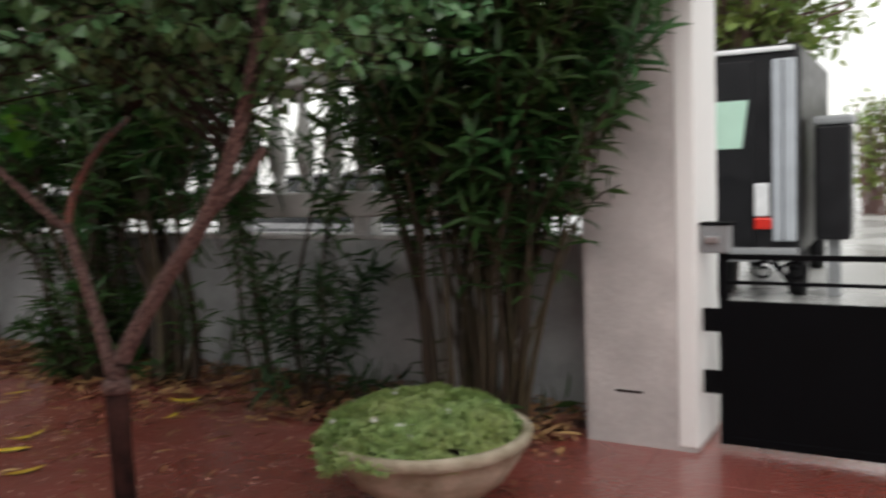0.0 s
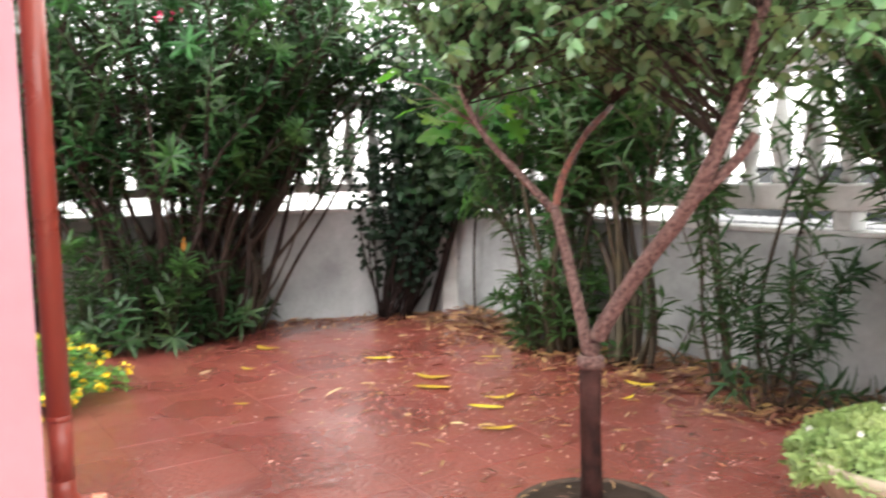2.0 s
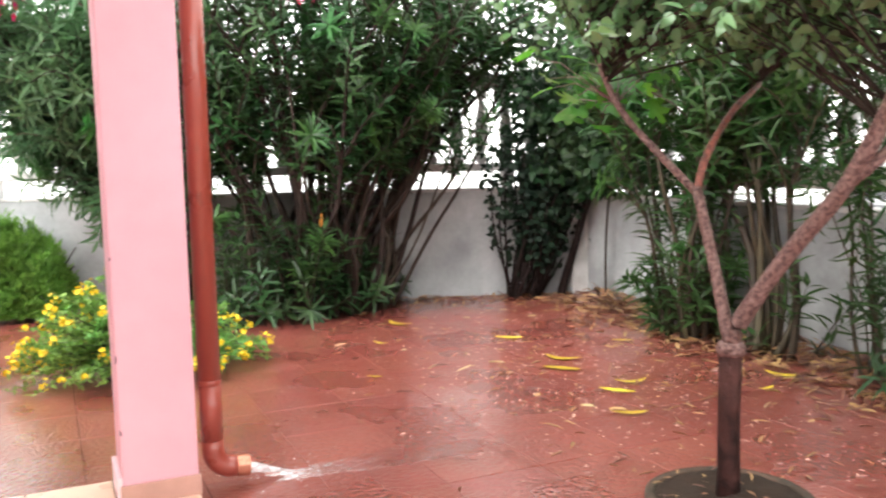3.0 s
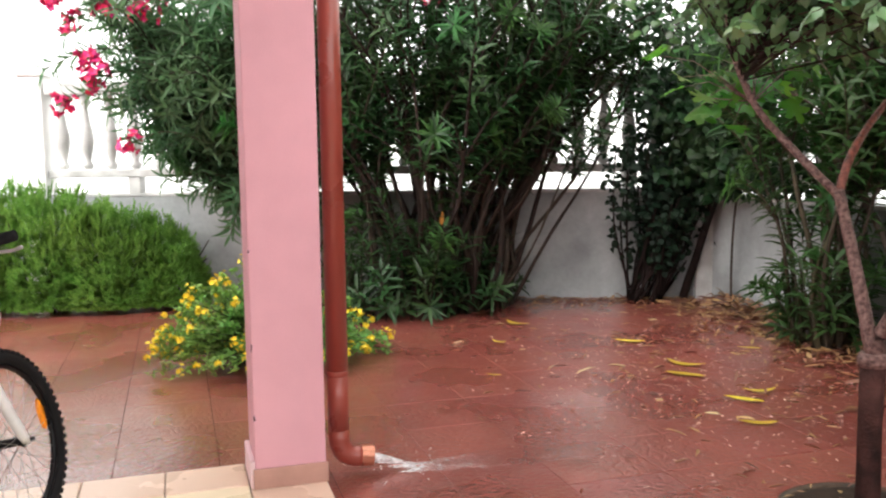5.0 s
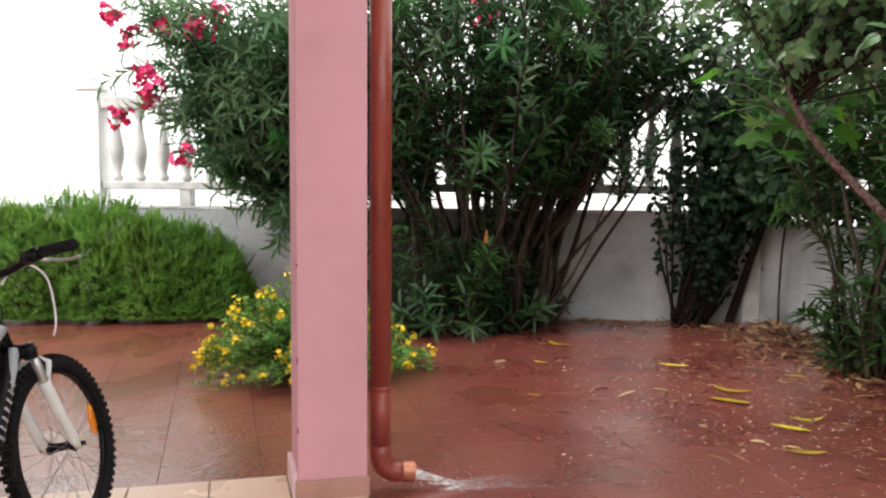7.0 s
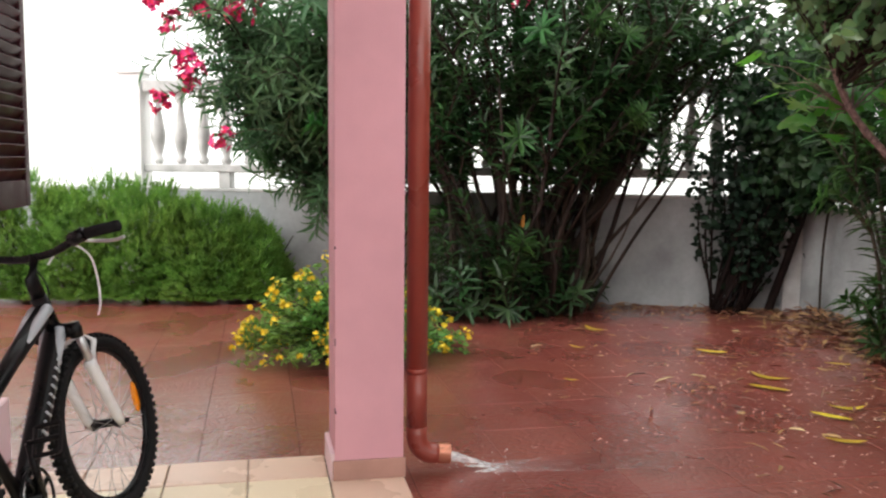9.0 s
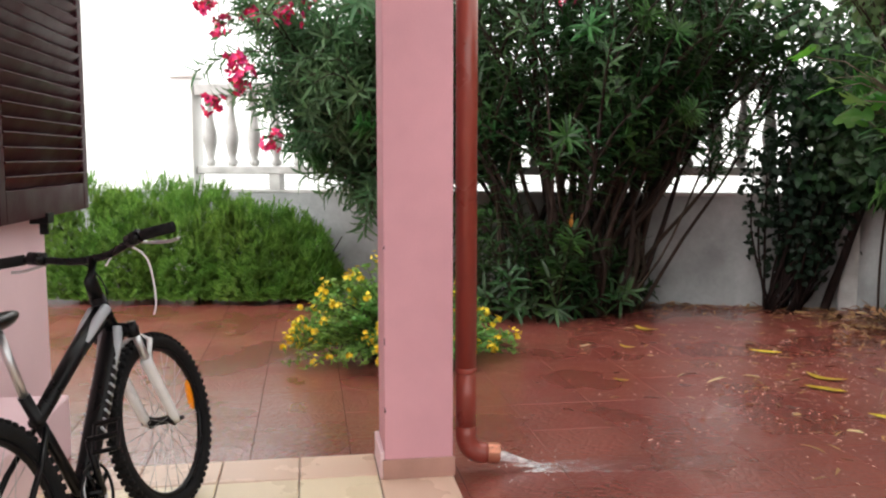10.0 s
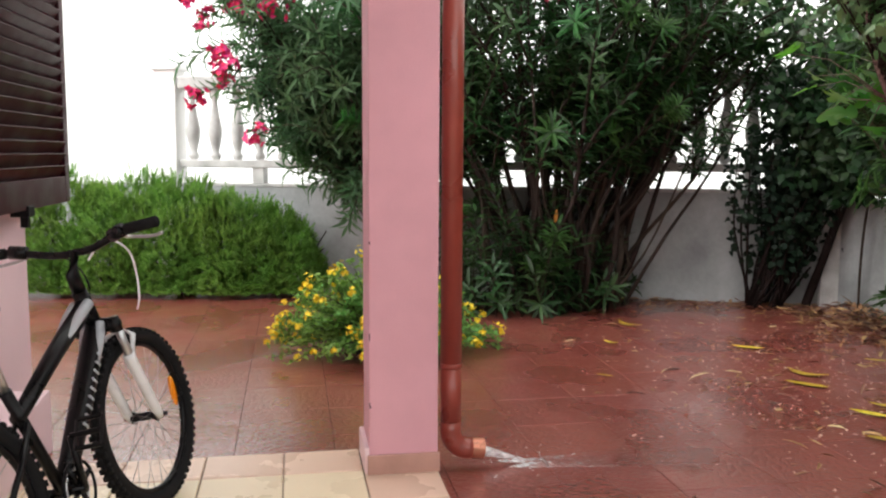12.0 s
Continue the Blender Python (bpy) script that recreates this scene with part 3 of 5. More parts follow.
ob = thing("wall_right", "low white rendered garden wall beyond the gate", "wall", kind="structure")
part("wall_body", slab(2.75, 7.4, 0.1, 0.3, -0.1, 2.0, 0.01, GATEPOST), M_WALL, ob)


def gate():
    """A black steel leaf: solid lower panel, two rails with scrollwork between, a post, hinges and a lock box."""
    ob = thing("gate", "black steel garden gate with solid lower panel, closed", "gate")
    m = GATEPOST
    part("panel", slab(0.68, 2.18, 0.10, 0.125, 0.05, 0.70, 0.004, m), M_GATE, ob)
    part("post", slab(0.645, 0.685, 0.09, 0.135, 0.03, 1.02, 0.005, m), M_GATE, ob)
    part("post", slab(2.15, 2.20, 0.09, 0.135, 0.03, 1.02, 0.005, m), M_GATE, ob)
    for z0, z1 in ((0.69, 0.72), (0.80, 0.815), (0.915, 0.94)):
        part("rail", slab(0.66, 2.18, 0.10, 0.13, z0, z1, 0.004, m), M_GATE, ob)
    part("bottom_rail", slab(0.66, 2.18, 0.095, 0.13, 0.03, 0.07, 0.004, m), M_GATE, ob)
    for z in (0.27, 0.57):
        part("hinge", slab(0.565, 0.66, 0.10, 0.13, z, z + 0.11, 0.005, m), M_GATE, ob)
    lock = part("lock_box", slab(0.572, 0.70, 0.05, 0.14, 0.95, 1.08, 0.008, m), M_GREYPLASTIC, ob, "grey steel lock box")
    part("latch", slab(0.60, 0.66, 0.03, 0.055, 1.0, 1.03, 0.004, m), M_STEEL, lock)
    part("cover", slab(0.566, 0.715, 0.045, 0.145, 1.08, 1.092, 0.003, m), M_GATE, lock)
    for x, turn in ((0.84, 1), (0.98, -1), (1.52, 1), (1.66, -1)):
        path = []
        for i in range(22):
            a, r = i * 0.42, 0.062 - 0.0022 * i
            path.append((x + turn * r * math.cos(a), 0.115, 0.865 + 0.8 * r * math.sin(a)))
        tube("scroll", path, 0.007, M_GATE, ob, "forged scroll", 6, m)
    tube("scroll_bar", [(0.88, 0.115, 0.93), (0.96, 0.115, 0.80)], 0.012, M_GATE, ob, "", 6, m)
    tube("scroll_bar", [(1.56, 0.115, 0.93), (1.64, 0.115, 0.80)], 0.012, M_GATE, ob, "", 6, m)
    return ob


gate()

# ---------------------------------------------------------------- porch and house
PX, PY, PZ = -3.82, 0.60, 0.05
ob = thing("floor_porch", "raised porch floor of beige and rosy tiles, wet at the edge", "floor", kind="structure")
part("bed", slab(PX + 0.004, 2.2, -1.42, PY - 0.004, -0.1, PZ - 0.008), M_GROUT, ob)
PORCH = ob

ob = thing("porch_pillar", "square pink painted porch pillar with terracotta skirting", "pillar", kind="structure")
part("shaft", slab(-3.785, -3.495, 0.305, 0.595, PZ, 2.95, 0.006), M_PINK, ob)
part("skirting_front", slab(-3.495, -3.483, 0.297, 0.603, PZ, PZ + 0.085, 0.003), M_SKIRT, ob, "terracotta skirting tile")
part("skirting_side", slab(-3.79, -3.495, 0.285, 0.305, PZ, PZ + 0.115, 0.004), M_PINKPALE, ob, "pale pink painted skirting")

ob = thing("wall_house", "pink rendered house wall", "wall", kind="structure")
part("wall_body", slab(-4.97, 6.0, -6.0, -1.42, -0.1, 2.95, 0.008), M_PINKPALE, ob)
part("plinth", slab(-4.15, -2.9, -1.417, -1.11, 0.0, 0.295, 0.012), M_PINKPALE, ob, "pale pink low plinth along the wall")
for z, h, w in ((0.34, 0.018, 0.004), (0.335, 0.010, 0.007), (0.62, 0.03, 0.004), (1.02, 0.012, 0.005)):
    part("paint_chip", slab(-3.4955, -3.4935, 0.3052, 0.3052 + w, z, z + h), M_BARKDARK, bpy.data.objects["porch_pillar"], "dark chip in the paint")
# added closing wall, never in view, far enough back to leave the pillar sky
tagged(part("wall_rear", slab(6.004, 6.3, -6.0, 4.3, -0.1, 2.4), M_WALL), "unseen plain white wall behind the porch, set back for light", "wall", kind="structure")
# out of view; length and height set by how much light reaches pillar and tiles
tagged(part("ceiling", slab(-3.95, -0.6, -1.72, 0.75, 2.95, 3.1), M_CEILING), "unseen porch ceiling slab, cut short to let daylight in", "ceiling", kind="structure")


def downpipe():
    """Copper-coloured rain pipe with a joint ring, wall brackets and a foot bend that points away from the pillar."""
    ob = thing("downpipe", "copper brown rain downpipe beside the pillar, pouring water", "downpipe", (-3.65, 0.678, 0))
    r = 0.047
    tube("pipe", [(0, 0, 3.05), (0, 0, 0.46)], r, M_COPPER, ob, sides=20)
    tube("lower_pipe", [(0, 0, 0.475), (0, 0, 0.20)], r * 0.97, M_COPPER, ob, sides=20)
    tube("joint_ring", [(0, 0, 0.456), (0, 0, 0.461), (0, 0, 0.473), (0, 0, 0.478)], [r, r * 1.045, r * 1.045, r], M_COPPER, ob, "raised joint ring", 20)
    bend = [(0, 0.075 * (1 - math.cos(a)), 0.172 - 0.085 * math.sin(a)) for a in [i * math.pi / 2 / 8 for i in range(9)]]
    tube("bend", [(0, 0, 0.215)] + bend + [(0, 0.10, 0.086)], [r * 0.975] * 11, M_COPPER, ob, sides=20)
    v, f = tube_data([(0, 0.095, 0.086), (0, 0.125, 0.083), (0, 0.15, 0.081)], [r * 0.985, r * 1.0, r * 0.98], 20, False)
    pydata("outlet", v, f, M_COPPERSHINE, ob, "copper outlet collar, its shine put into a brighter colour", True)
    for z in (2.3,):
        tube("bracket", [(0, 0, z), (0, 0, z + 0.03)], r * 1.06, M_COPPER, ob, sides=20)
        part("bracket_arm", slab(-0.012, 0.012, -0.07, -0.03, z, z + 0.03, 0.003), M_COPPER, ob)
    return ob


downpipe()


def water_stream():
    """Water that shoots from the outlet and spreads into a low rippled fan on the paving."""
    ob = thing("water_stream", "white foaming rainwater running over wet paving", "water", (-3.65, 0.80, 0.006))
    rng = random.Random(5)
    verts, faces = [], []
    nu, nv = 40, 14
    for i in range(nu + 1):
        t = i / nu
        half = 0.030 + 0.120 * t ** 0.75
        for j in range(nv + 1):
            s = j / nv * 2 - 1
            edge = 1 - abs(s) ** 2.5
            z = (0.016 * math.exp(-t * 9) + 0.008 * (1 - t)) * edge + 0.008 * noise.noise(Vector((s * 4, t * 14, 0))) * edge * (1 - 0.5 * t)
            verts.append((0.02 + s * half * (1 + 0.25 * noise.noise(Vector((t * 5, 3.1 + s, 0)))), 0.13 + t * (0.95 + 0.55 * noise.noise(Vector((s * 1.7, 0.4, 5)))) + 0.07 * noise.noise(Vector((s * 2, t * 4, 9))), max(z, 0.0)))
    for i in range(nu):
        for j in range(nv):
            a = i * (nv + 1) + j
            faces.append((a, a + 1, a + nv + 2, a + nv + 1))
    pydata("spread", verts, faces, M_WATER, ob, "", True)
    path = [(0, -0.03, 0.068), (0, 0.05, 0.058), (0, 0.12, 0.038), (0, 0.22, 0.010)]
    v, f = tube_data(smooth_path(path, 4), [0.026, 0.026, 0.025, 0.024, 0.023, 0.021, 0.019, 0.017, 0.014, 0.012, 0.010, 0.008, 0.006], 12)
    pydata("jet", v, f, M_WATER, ob, "", True)
    drops = []
    for i in range(60):
        c = Vector((rng.gauss(0, 0.10), rng.uniform(0.02, 0.6), rng.uniform(0.005, 0.05)))
        v, f = lathe([(0.0006, -0.004), (0.004, 0), (0.0006, 0.004)], 5)
        drops.append(([tuple(Vector(p) + c) for p in v], f))
    v, f = merge(drops)
    tagged(pydata("spatter", v, f, M_WATER, ob), kind="stuff")


water_stream()


def shutter():
    """A louvred shutter folded back beside the wall, past its end."""
    ob = thing("window_shutter", "dark maroon louvred wooden shutter, folded open", "shutter", (-3.98, -1.335, 0))
    ob.rotation_euler = (0, 0, radians(180 - 1.5))
    w, z0, z1 = 1.39, 1.095, 2.6
    part("stile", slab(w - 0.085, w, -0.02, 0.02, z0, z1, 0.005), M_SHUTTER, ob)
    part("stile", slab(0, 0.085, -0.02, 0.02, z0, z1, 0.005), M_SHUTTER, ob)
    part("bottom_rail", slab(0.086, w - 0.086, -0.019, 0.019, z0, z0 + 0.15, 0.004), M_SHUTTER, ob)
    part("top_rail", slab(0.086, w - 0.086, -0.019, 0.019, z1 - 0.12, z1, 0.004), M_SHUTTER, ob)
    z = z0 + 0.175
    while z < z1 - 0.13:
        part("slat", slab(0.08, w - 0.08, -0.044, 0.044, -0.005, 0.005, 0.002, pose(0, 0, z, -58)), M_SHUTTER, ob)
        z += 0.067
    part("hinge", slab(0.60, 0.70, -0.03, 0.06, z0 - 0.035, z0 + 0.02, 0.004), M_BLACK, ob)
    part("hook", slab(0.62, 0.65, -0.02, 0.02, z0 - 0.09, z0 - 0.03, 0.004), M_BLACK, ob)
    return ob


shutter()


# ---------------------------------------------------------------- bicycle
def ring_data(radius, tube_r, sides=56, small=8, flat=1.0):
    verts, faces = [], []
    for i in range(sides):
        a = 2 * math.pi * i / sides
        for k in range(small):
            b = 2 * math.pi * k / small
            r = radius + tube_r * flat * math.cos(b)
            verts.append((r * math.cos(a), tube_r * math.sin(b), r * math.sin(a)))
    for i in range(sides):
        for k in range(small):
            faces.append((i * small + k, i * small + (k + 1) % small, ((i + 1) % sides) * small + (k + 1) % small, ((i + 1) % sides) * small + k))
    return verts, faces


def bicycle():
    """Mountain bike on its stand: local x ahead, y to its left, z up."""
    ob = thing("bicycle", "black and white mountain bike with knobbly tyres", "bicycle")
    # front contact point at the given place, leaning to its left
    yaw = 77.2
    base = pose(-3.355, -0.488, PZ, 0, 0, yaw + 90) @ pose(0, 0, 0, -14.1) @ Matrix.Diagonal((1.016, 1.016, 1.016, 1)) @ Matrix.Translation((-1.08, 0, 0))
    ob.matrix_world = base
    steer_axis = (Vector((1.035, 0, 0.335)) - Vector((0.87, 0, 0.84))).normalized()
    pivot = Vector((0.87, 0, 0.84))
    STEER = Matrix.Translation(pivot) @ Matrix.Rotation(radians(6.8), 4, steer_axis) @ Matrix.Translation(-pivot)
    NONE = Matrix.Identity(4)

    def wheel(hub, m, front):
        place = m @ Matrix.Translation(hub)
        w = new("wheel")
        w.parent = ob

        def add(name, vf, material, label=""):
            v, f = vf
            return pydata(name, [tuple(place @ Vector(p)) for p in v], f, material, w, label, True)
        add("tyre", ring_data(0.308, 0.027, 64, 10), M_RUBBER)
        knobs = []
        for i in range(66):
            for s in (-1, 0, 1):
                a = 2 * math.pi * (i + 0.5 * (s == 0)) / 66
                r = 0.335 if s == 0 else 0.328
                mm = Matrix.Rotation(-a, 4, "Y") @ Matrix.Translation((r, s * 0.017, 0))
                q = [mm @ Vector((x * 0.006, y * 0.007, z * 0.009)) for x in (-1, 1) for y in (-1, 1) for z in (-1, 1)]
                knobs.append(([tuple(p) for p in q], [(0, 1, 3, 2), (4, 6, 7, 5), (0, 4, 5, 1), (2, 3, 7, 6), (0, 2, 6, 4), (1, 5, 7, 3)]))
        tagged(add("tread", merge(knobs), M_RUBBER), kind="stuff")
        add("rim", ring_data(0.277, 0.012, 64, 8, 0.9), M_BLACK)
        hv = tube_data([(0, -0.05, 0), (0, -0.03, 0), (0, 0.03, 0), (0, 0.05, 0)], [0.026, 0.016, 0.016, 0.026], 12)
        add("hub", hv, M_BLACK)
        spokes = []
        for i in range(32):
            a = 2 * math.pi * i / 32
            s = 1 if i % 2 else -1
            c = a + (0.6 if (i // 2) % 2 else -0.6)
            spokes.append(tube_data([(0.024 * math.cos(c), 0.036 * s, 0.024 * math.sin(c)), (0.268 * math.cos(a), 0, 0.268 * math.sin(a))], 0.0011, 4))
        tagged(add("spokes", merge(spokes), M_STEEL), kind="stuff")
        if front:
            v, f = lathe([(0.001, -0.006), (0.02, -0.006), (0.022, 0), (0.02, 0.006), (0.001, 0.006)], 12)
            mm = Matrix.Translation((0.235, 0, 0.03)) @ Matrix.Rotation(radians(90), 4, "X") @ Matrix.Diagonal((0.8, 2.9, 1, 1))
            add("reflector", ([tuple(mm @ Vector(p)) for p in v], f), M_ORANGE, "amber spoke reflector")
        return w

    wheel((0, 0, 0.335), NONE, False)
    wheel((1.08, 0, 0.335), STEER, True)

    def t(name, path, r, material, m=NONE, label="", parent=ob):
        return tube(name, path, r, material, parent, label, 12, m)
    bb, head_t, head_b, seat = (0.43, 0, 0.30), (0.868, 0, 0.85), (0.905, 0, 0.735), (0.31, 0, 0.57)
    frame_ob = new("frame")
    frame_ob.parent = ob
    down = t("down_tube", [head_b, (0.88, 0, 0.70), (0.66, 0, 0.50), bb], [0.032, 0.038, 0.037, 0.03], M_BLACK, parent=frame_ob)
    t("top_tube", [(0.865, 0, 0.805), (0.6, 0, 0.70), seat], [0.033, 0.028, 0.022], M_BLACK, parent=frame_ob)
    t("seat_tube", [bb, (0.295, 0, 0.66)], 0.018, M_BLACK, parent=frame_ob)
    t("head_tube", [(0.914, 0, 0.71), (0.864, 0, 0.862)], 0.027, M_BLACK, parent=frame_ob)
    for s in (-1, 1):
        t("chain_stay", [(0.41, 0.03 * s, 0.30), (0.25, 0.055 * s, 0.31), (0, 0.066 * s, 0.335)], 0.011, M_BLACK, parent=frame_ob)
        t("seat_stay", [(0.325, 0.02 * s, 0.55), (0.2, 0.05 * s, 0.47), (0, 0.066 * s, 0.335)], 0.009, M_BLACK, parent=frame_ob)
        # pale swooshes along the top of both tubes, plain bars in place of the lettering
        t("decal", [(0.855, 0.024 * s, 0.815), (0.78, 0.021 * s, 0.785), (0.66, 0.018 * s, 0.728)], [0.020, 0.019, 0.010], M_GREYPAINT, parent=frame_ob)
        t("decal", [(0.895, 0.024 * s, 0.735), (0.855, 0.025 * s, 0.685), (0.79, 0.027 * s, 0.615)], [0.020, 0.020, 0.010], M_GREYPAINT, parent=frame_ob)
        for k in range(9):
            f = 0.16 + 0.058 * k
            a = Vector((0.88, 0, 0.70)).lerp(Vector(bb), f)
            d = (Vector(bb) - Vector((0.88, 0, 0.70))).normalized()
            up = d.cross(Vector((0, 1, 0))).normalized()
            c = a + Vector((0, s * 0.0355, 0))
            t("lettering_bar", [c - up * 0.014, c + up * 0.014], 0.0045, M_GREYPAINT, parent=frame_ob)
    t("seat_post", [(0.297, 0, 0.65), (0.265, 0, 0.86)], 0.0135, M_STEEL)
    bm = bmesh.new()
    bmesh.ops.create_uvsphere(bm, u_segments=18, v_segments=10, radius=1.0)
    for v in bm.verts:
        x = v.co.x
        wdt = 0.075 * (1 - 0.42 * (x + 1)) + 0.012
        v.co = Vector((0.25 + 0.135 * x, v.co.y * max(wdt, 0.018), 0.885 + 0.026 * v.co.z + 0.008 * x * x))
    part("saddle", bm, M_BLACK, ob, "black padded saddle", True)
    # fork
    fork = new("fork")
    fork.parent = ob
    t("crown", [(0.925, -0.082, 0.712), (0.920, -0.05, 0.722), (0.915, 0, 0.728), (0.920, 0.05, 0.722), (0.925, 0.082, 0.712)], [0.022, 0.026, 0.028, 0.026, 0.022], M_BLACK, STEER, parent=fork)
    for s in (-1, 1):
        t("stanchion", [(0.925, 0.066 * s, 0.735), (0.985, 0.064 * s, 0.54)], 0.0155, M_STEEL, STEER, parent=fork)
        t("leg", [(0.965, 0.062 * s, 0.60), (0.972, 0.062 * s, 0.58), (1.06, 0.062 * s, 0.36), (1.08, 0.060 * s, 0.325)], [0.021, 0.022, 0.019, 0.014], M_WHITEPAINT, STEER, "white painted fork leg", fork)
    t("brace", [(0.985, -0.062, 0.585), (1.03, -0.055, 0.655), (1.05, 0, 0.678), (1.03, 0.055, 0.655), (0.985, 0.062, 0.585)], 0.014, M_WHITEPAINT, STEER, parent=fork)
    for s in (-1, 1):
        t("crown_lug", [(0.922, 0.068 * s, 0.695), (0.916, 0.068 * s, 0.748)], [0.023, 0.021], M_BLACK, STEER, parent=fork)
    t("axle", [(1.08, -0.088, 0.335), (1.08, 0.088, 0.335)], 0.008, M_BLACK, STEER, parent=fork)
    t("brake_arm", [(0.985, 0.05, 0.60), (1.0, 0.055, 0.66), (1.0, 0.03, 0.69)], 0.009, M_BLACK, STEER, parent=fork)
    t("brake_arm", [(0.985, -0.05, 0.60), (1.0, -0.055, 0.66), (1.0, -0.03, 0.69)], 0.009, M_BLACK, STEER, parent=fork)
    # cockpit
    t("stem", [(0.864, 0, 0.862), (0.852, 0, 0.92), (0.895, 0, 0.995)], [0.025, 0.024, 0.019], M_BLACK, STEER)
    bars = t("handlebar", smooth_path([(0.835, 0.35, 1.045), (0.86, 0.23, 1.04), (0.89, 0.08, 1.00), (0.895, 0, 0.995), (0.89, -0.08, 1.00), (0.86, -0.23, 1.04), (0.835, -0.35, 1.045)], 4), 0.0135, M_BLACK, STEER)
    for s in (-1, 1):
        t("grip", [(0.834, 0.36 * s, 1.046), (0.857, 0.235 * s, 1.041)], 0.0195, M_RUBBER, STEER, parent=bars)
        t("shifter", [(0.862, 0.22 * s, 1.042), (0.872, 0.165 * s, 1.028)], 0.024, M_BLACK, STEER, parent=bars)
        t("brake_lever", smooth_path([(0.885, 0.185 * s, 1.025), (0.93, 0.21 * s, 1.01), (0.915, 0.29 * s, 1.0), (0.905, 0.335 * s, 1.005)], 4), 0.006, M_STEEL, STEER, "polished brake lever", bars)
    t("brake_cable", smooth_path([(0.90, -0.04, 0.96), (0.93, -0.07, 1.0), (0.98, -0.10, 1.01), (1.035, -0.12, 0.96), (1.05, -0.12, 0.88), (1.04, -0.115, 0.79), (1.03, -0.10, 0.745)], 5), 0.004, M_WHITEPAINT, STEER, "pale brake cable")
    t("gear_cable", smooth_path([(0.89, 0.12, 1.0), (0.98, 0.08, 0.97), (0.96, 0.02, 0.86), (0.86, 0.03, 0.74)], 6), 0.003, M_BLACK, STEER)
    # drive
    crank = new("crankset")
    crank.parent = ob
    v, f = ring_data(0.088, 0.005, 40, 6)
    pydata("chainring", [(p[0] + 0.43, p[1] - 0.055, p[2] + 0.30) for p in v], f, M_BLACK, crank, "", True)
    v, f = ring_data(0.062, 0.005, 32, 6)
    pydata("chainring", [(p[0] + 0.43, p[1] - 0.045, p[2] + 0.30) for p in v], f, M_STEEL, crank, "", True)
    for k in range(4):
        a = k * math.pi / 2 + 0.4
        t("spider_arm", [(0.43, -0.055, 0.30), (0.43 + 0.085 * math.cos(a), -0.055, 0.30 + 0.085 * math.sin(a))], 0.008, M_BLACK, parent=crank)
    t("axle", [(0.43, -0.075, 0.30), (0.43, 0.075, 0.30)], 0.016, M_BLACK, parent=crank)
    for s in (-1, 1):
        e = (0.43 + s * 0.015, 0.08 * s, 0.30 + s * -0.168)
        t("crank_arm", [(0.43, 0.07 * s, 0.30), e], [0.013, 0.010], M_BLACK, parent=crank)
        px, py, pz = e
        cage = []
        for dy in (0.02, 0.10):
            cage.append(tube_data([(px - 0.026, py + dy * s, pz - 0.037), (px + 0.026, py + dy * s, pz + 0.037)], 0.007, 6))
        for dx in (-0.026, 0.026):
            cage.append(tube_data([(px + dx, py + 0.02 * s, pz + dx * 1.42), (px + dx, py + 0.10 * s, pz + dx * 1.42)], 0.008, 6))
        cage.append(tube_data([(px, py, pz), (px, py + 0.1 * s, pz)], 0.009, 8))
        v, f = merge(cage)
        pydata("pedal", v, f, M_BLACK, crank, "black cage pedal")
    t("kickstand", [(0.36, 0.04, 0.29), (0.30, 0.20, 0.035)], 0.009, M_BLACK)
    return ob


bicycle()


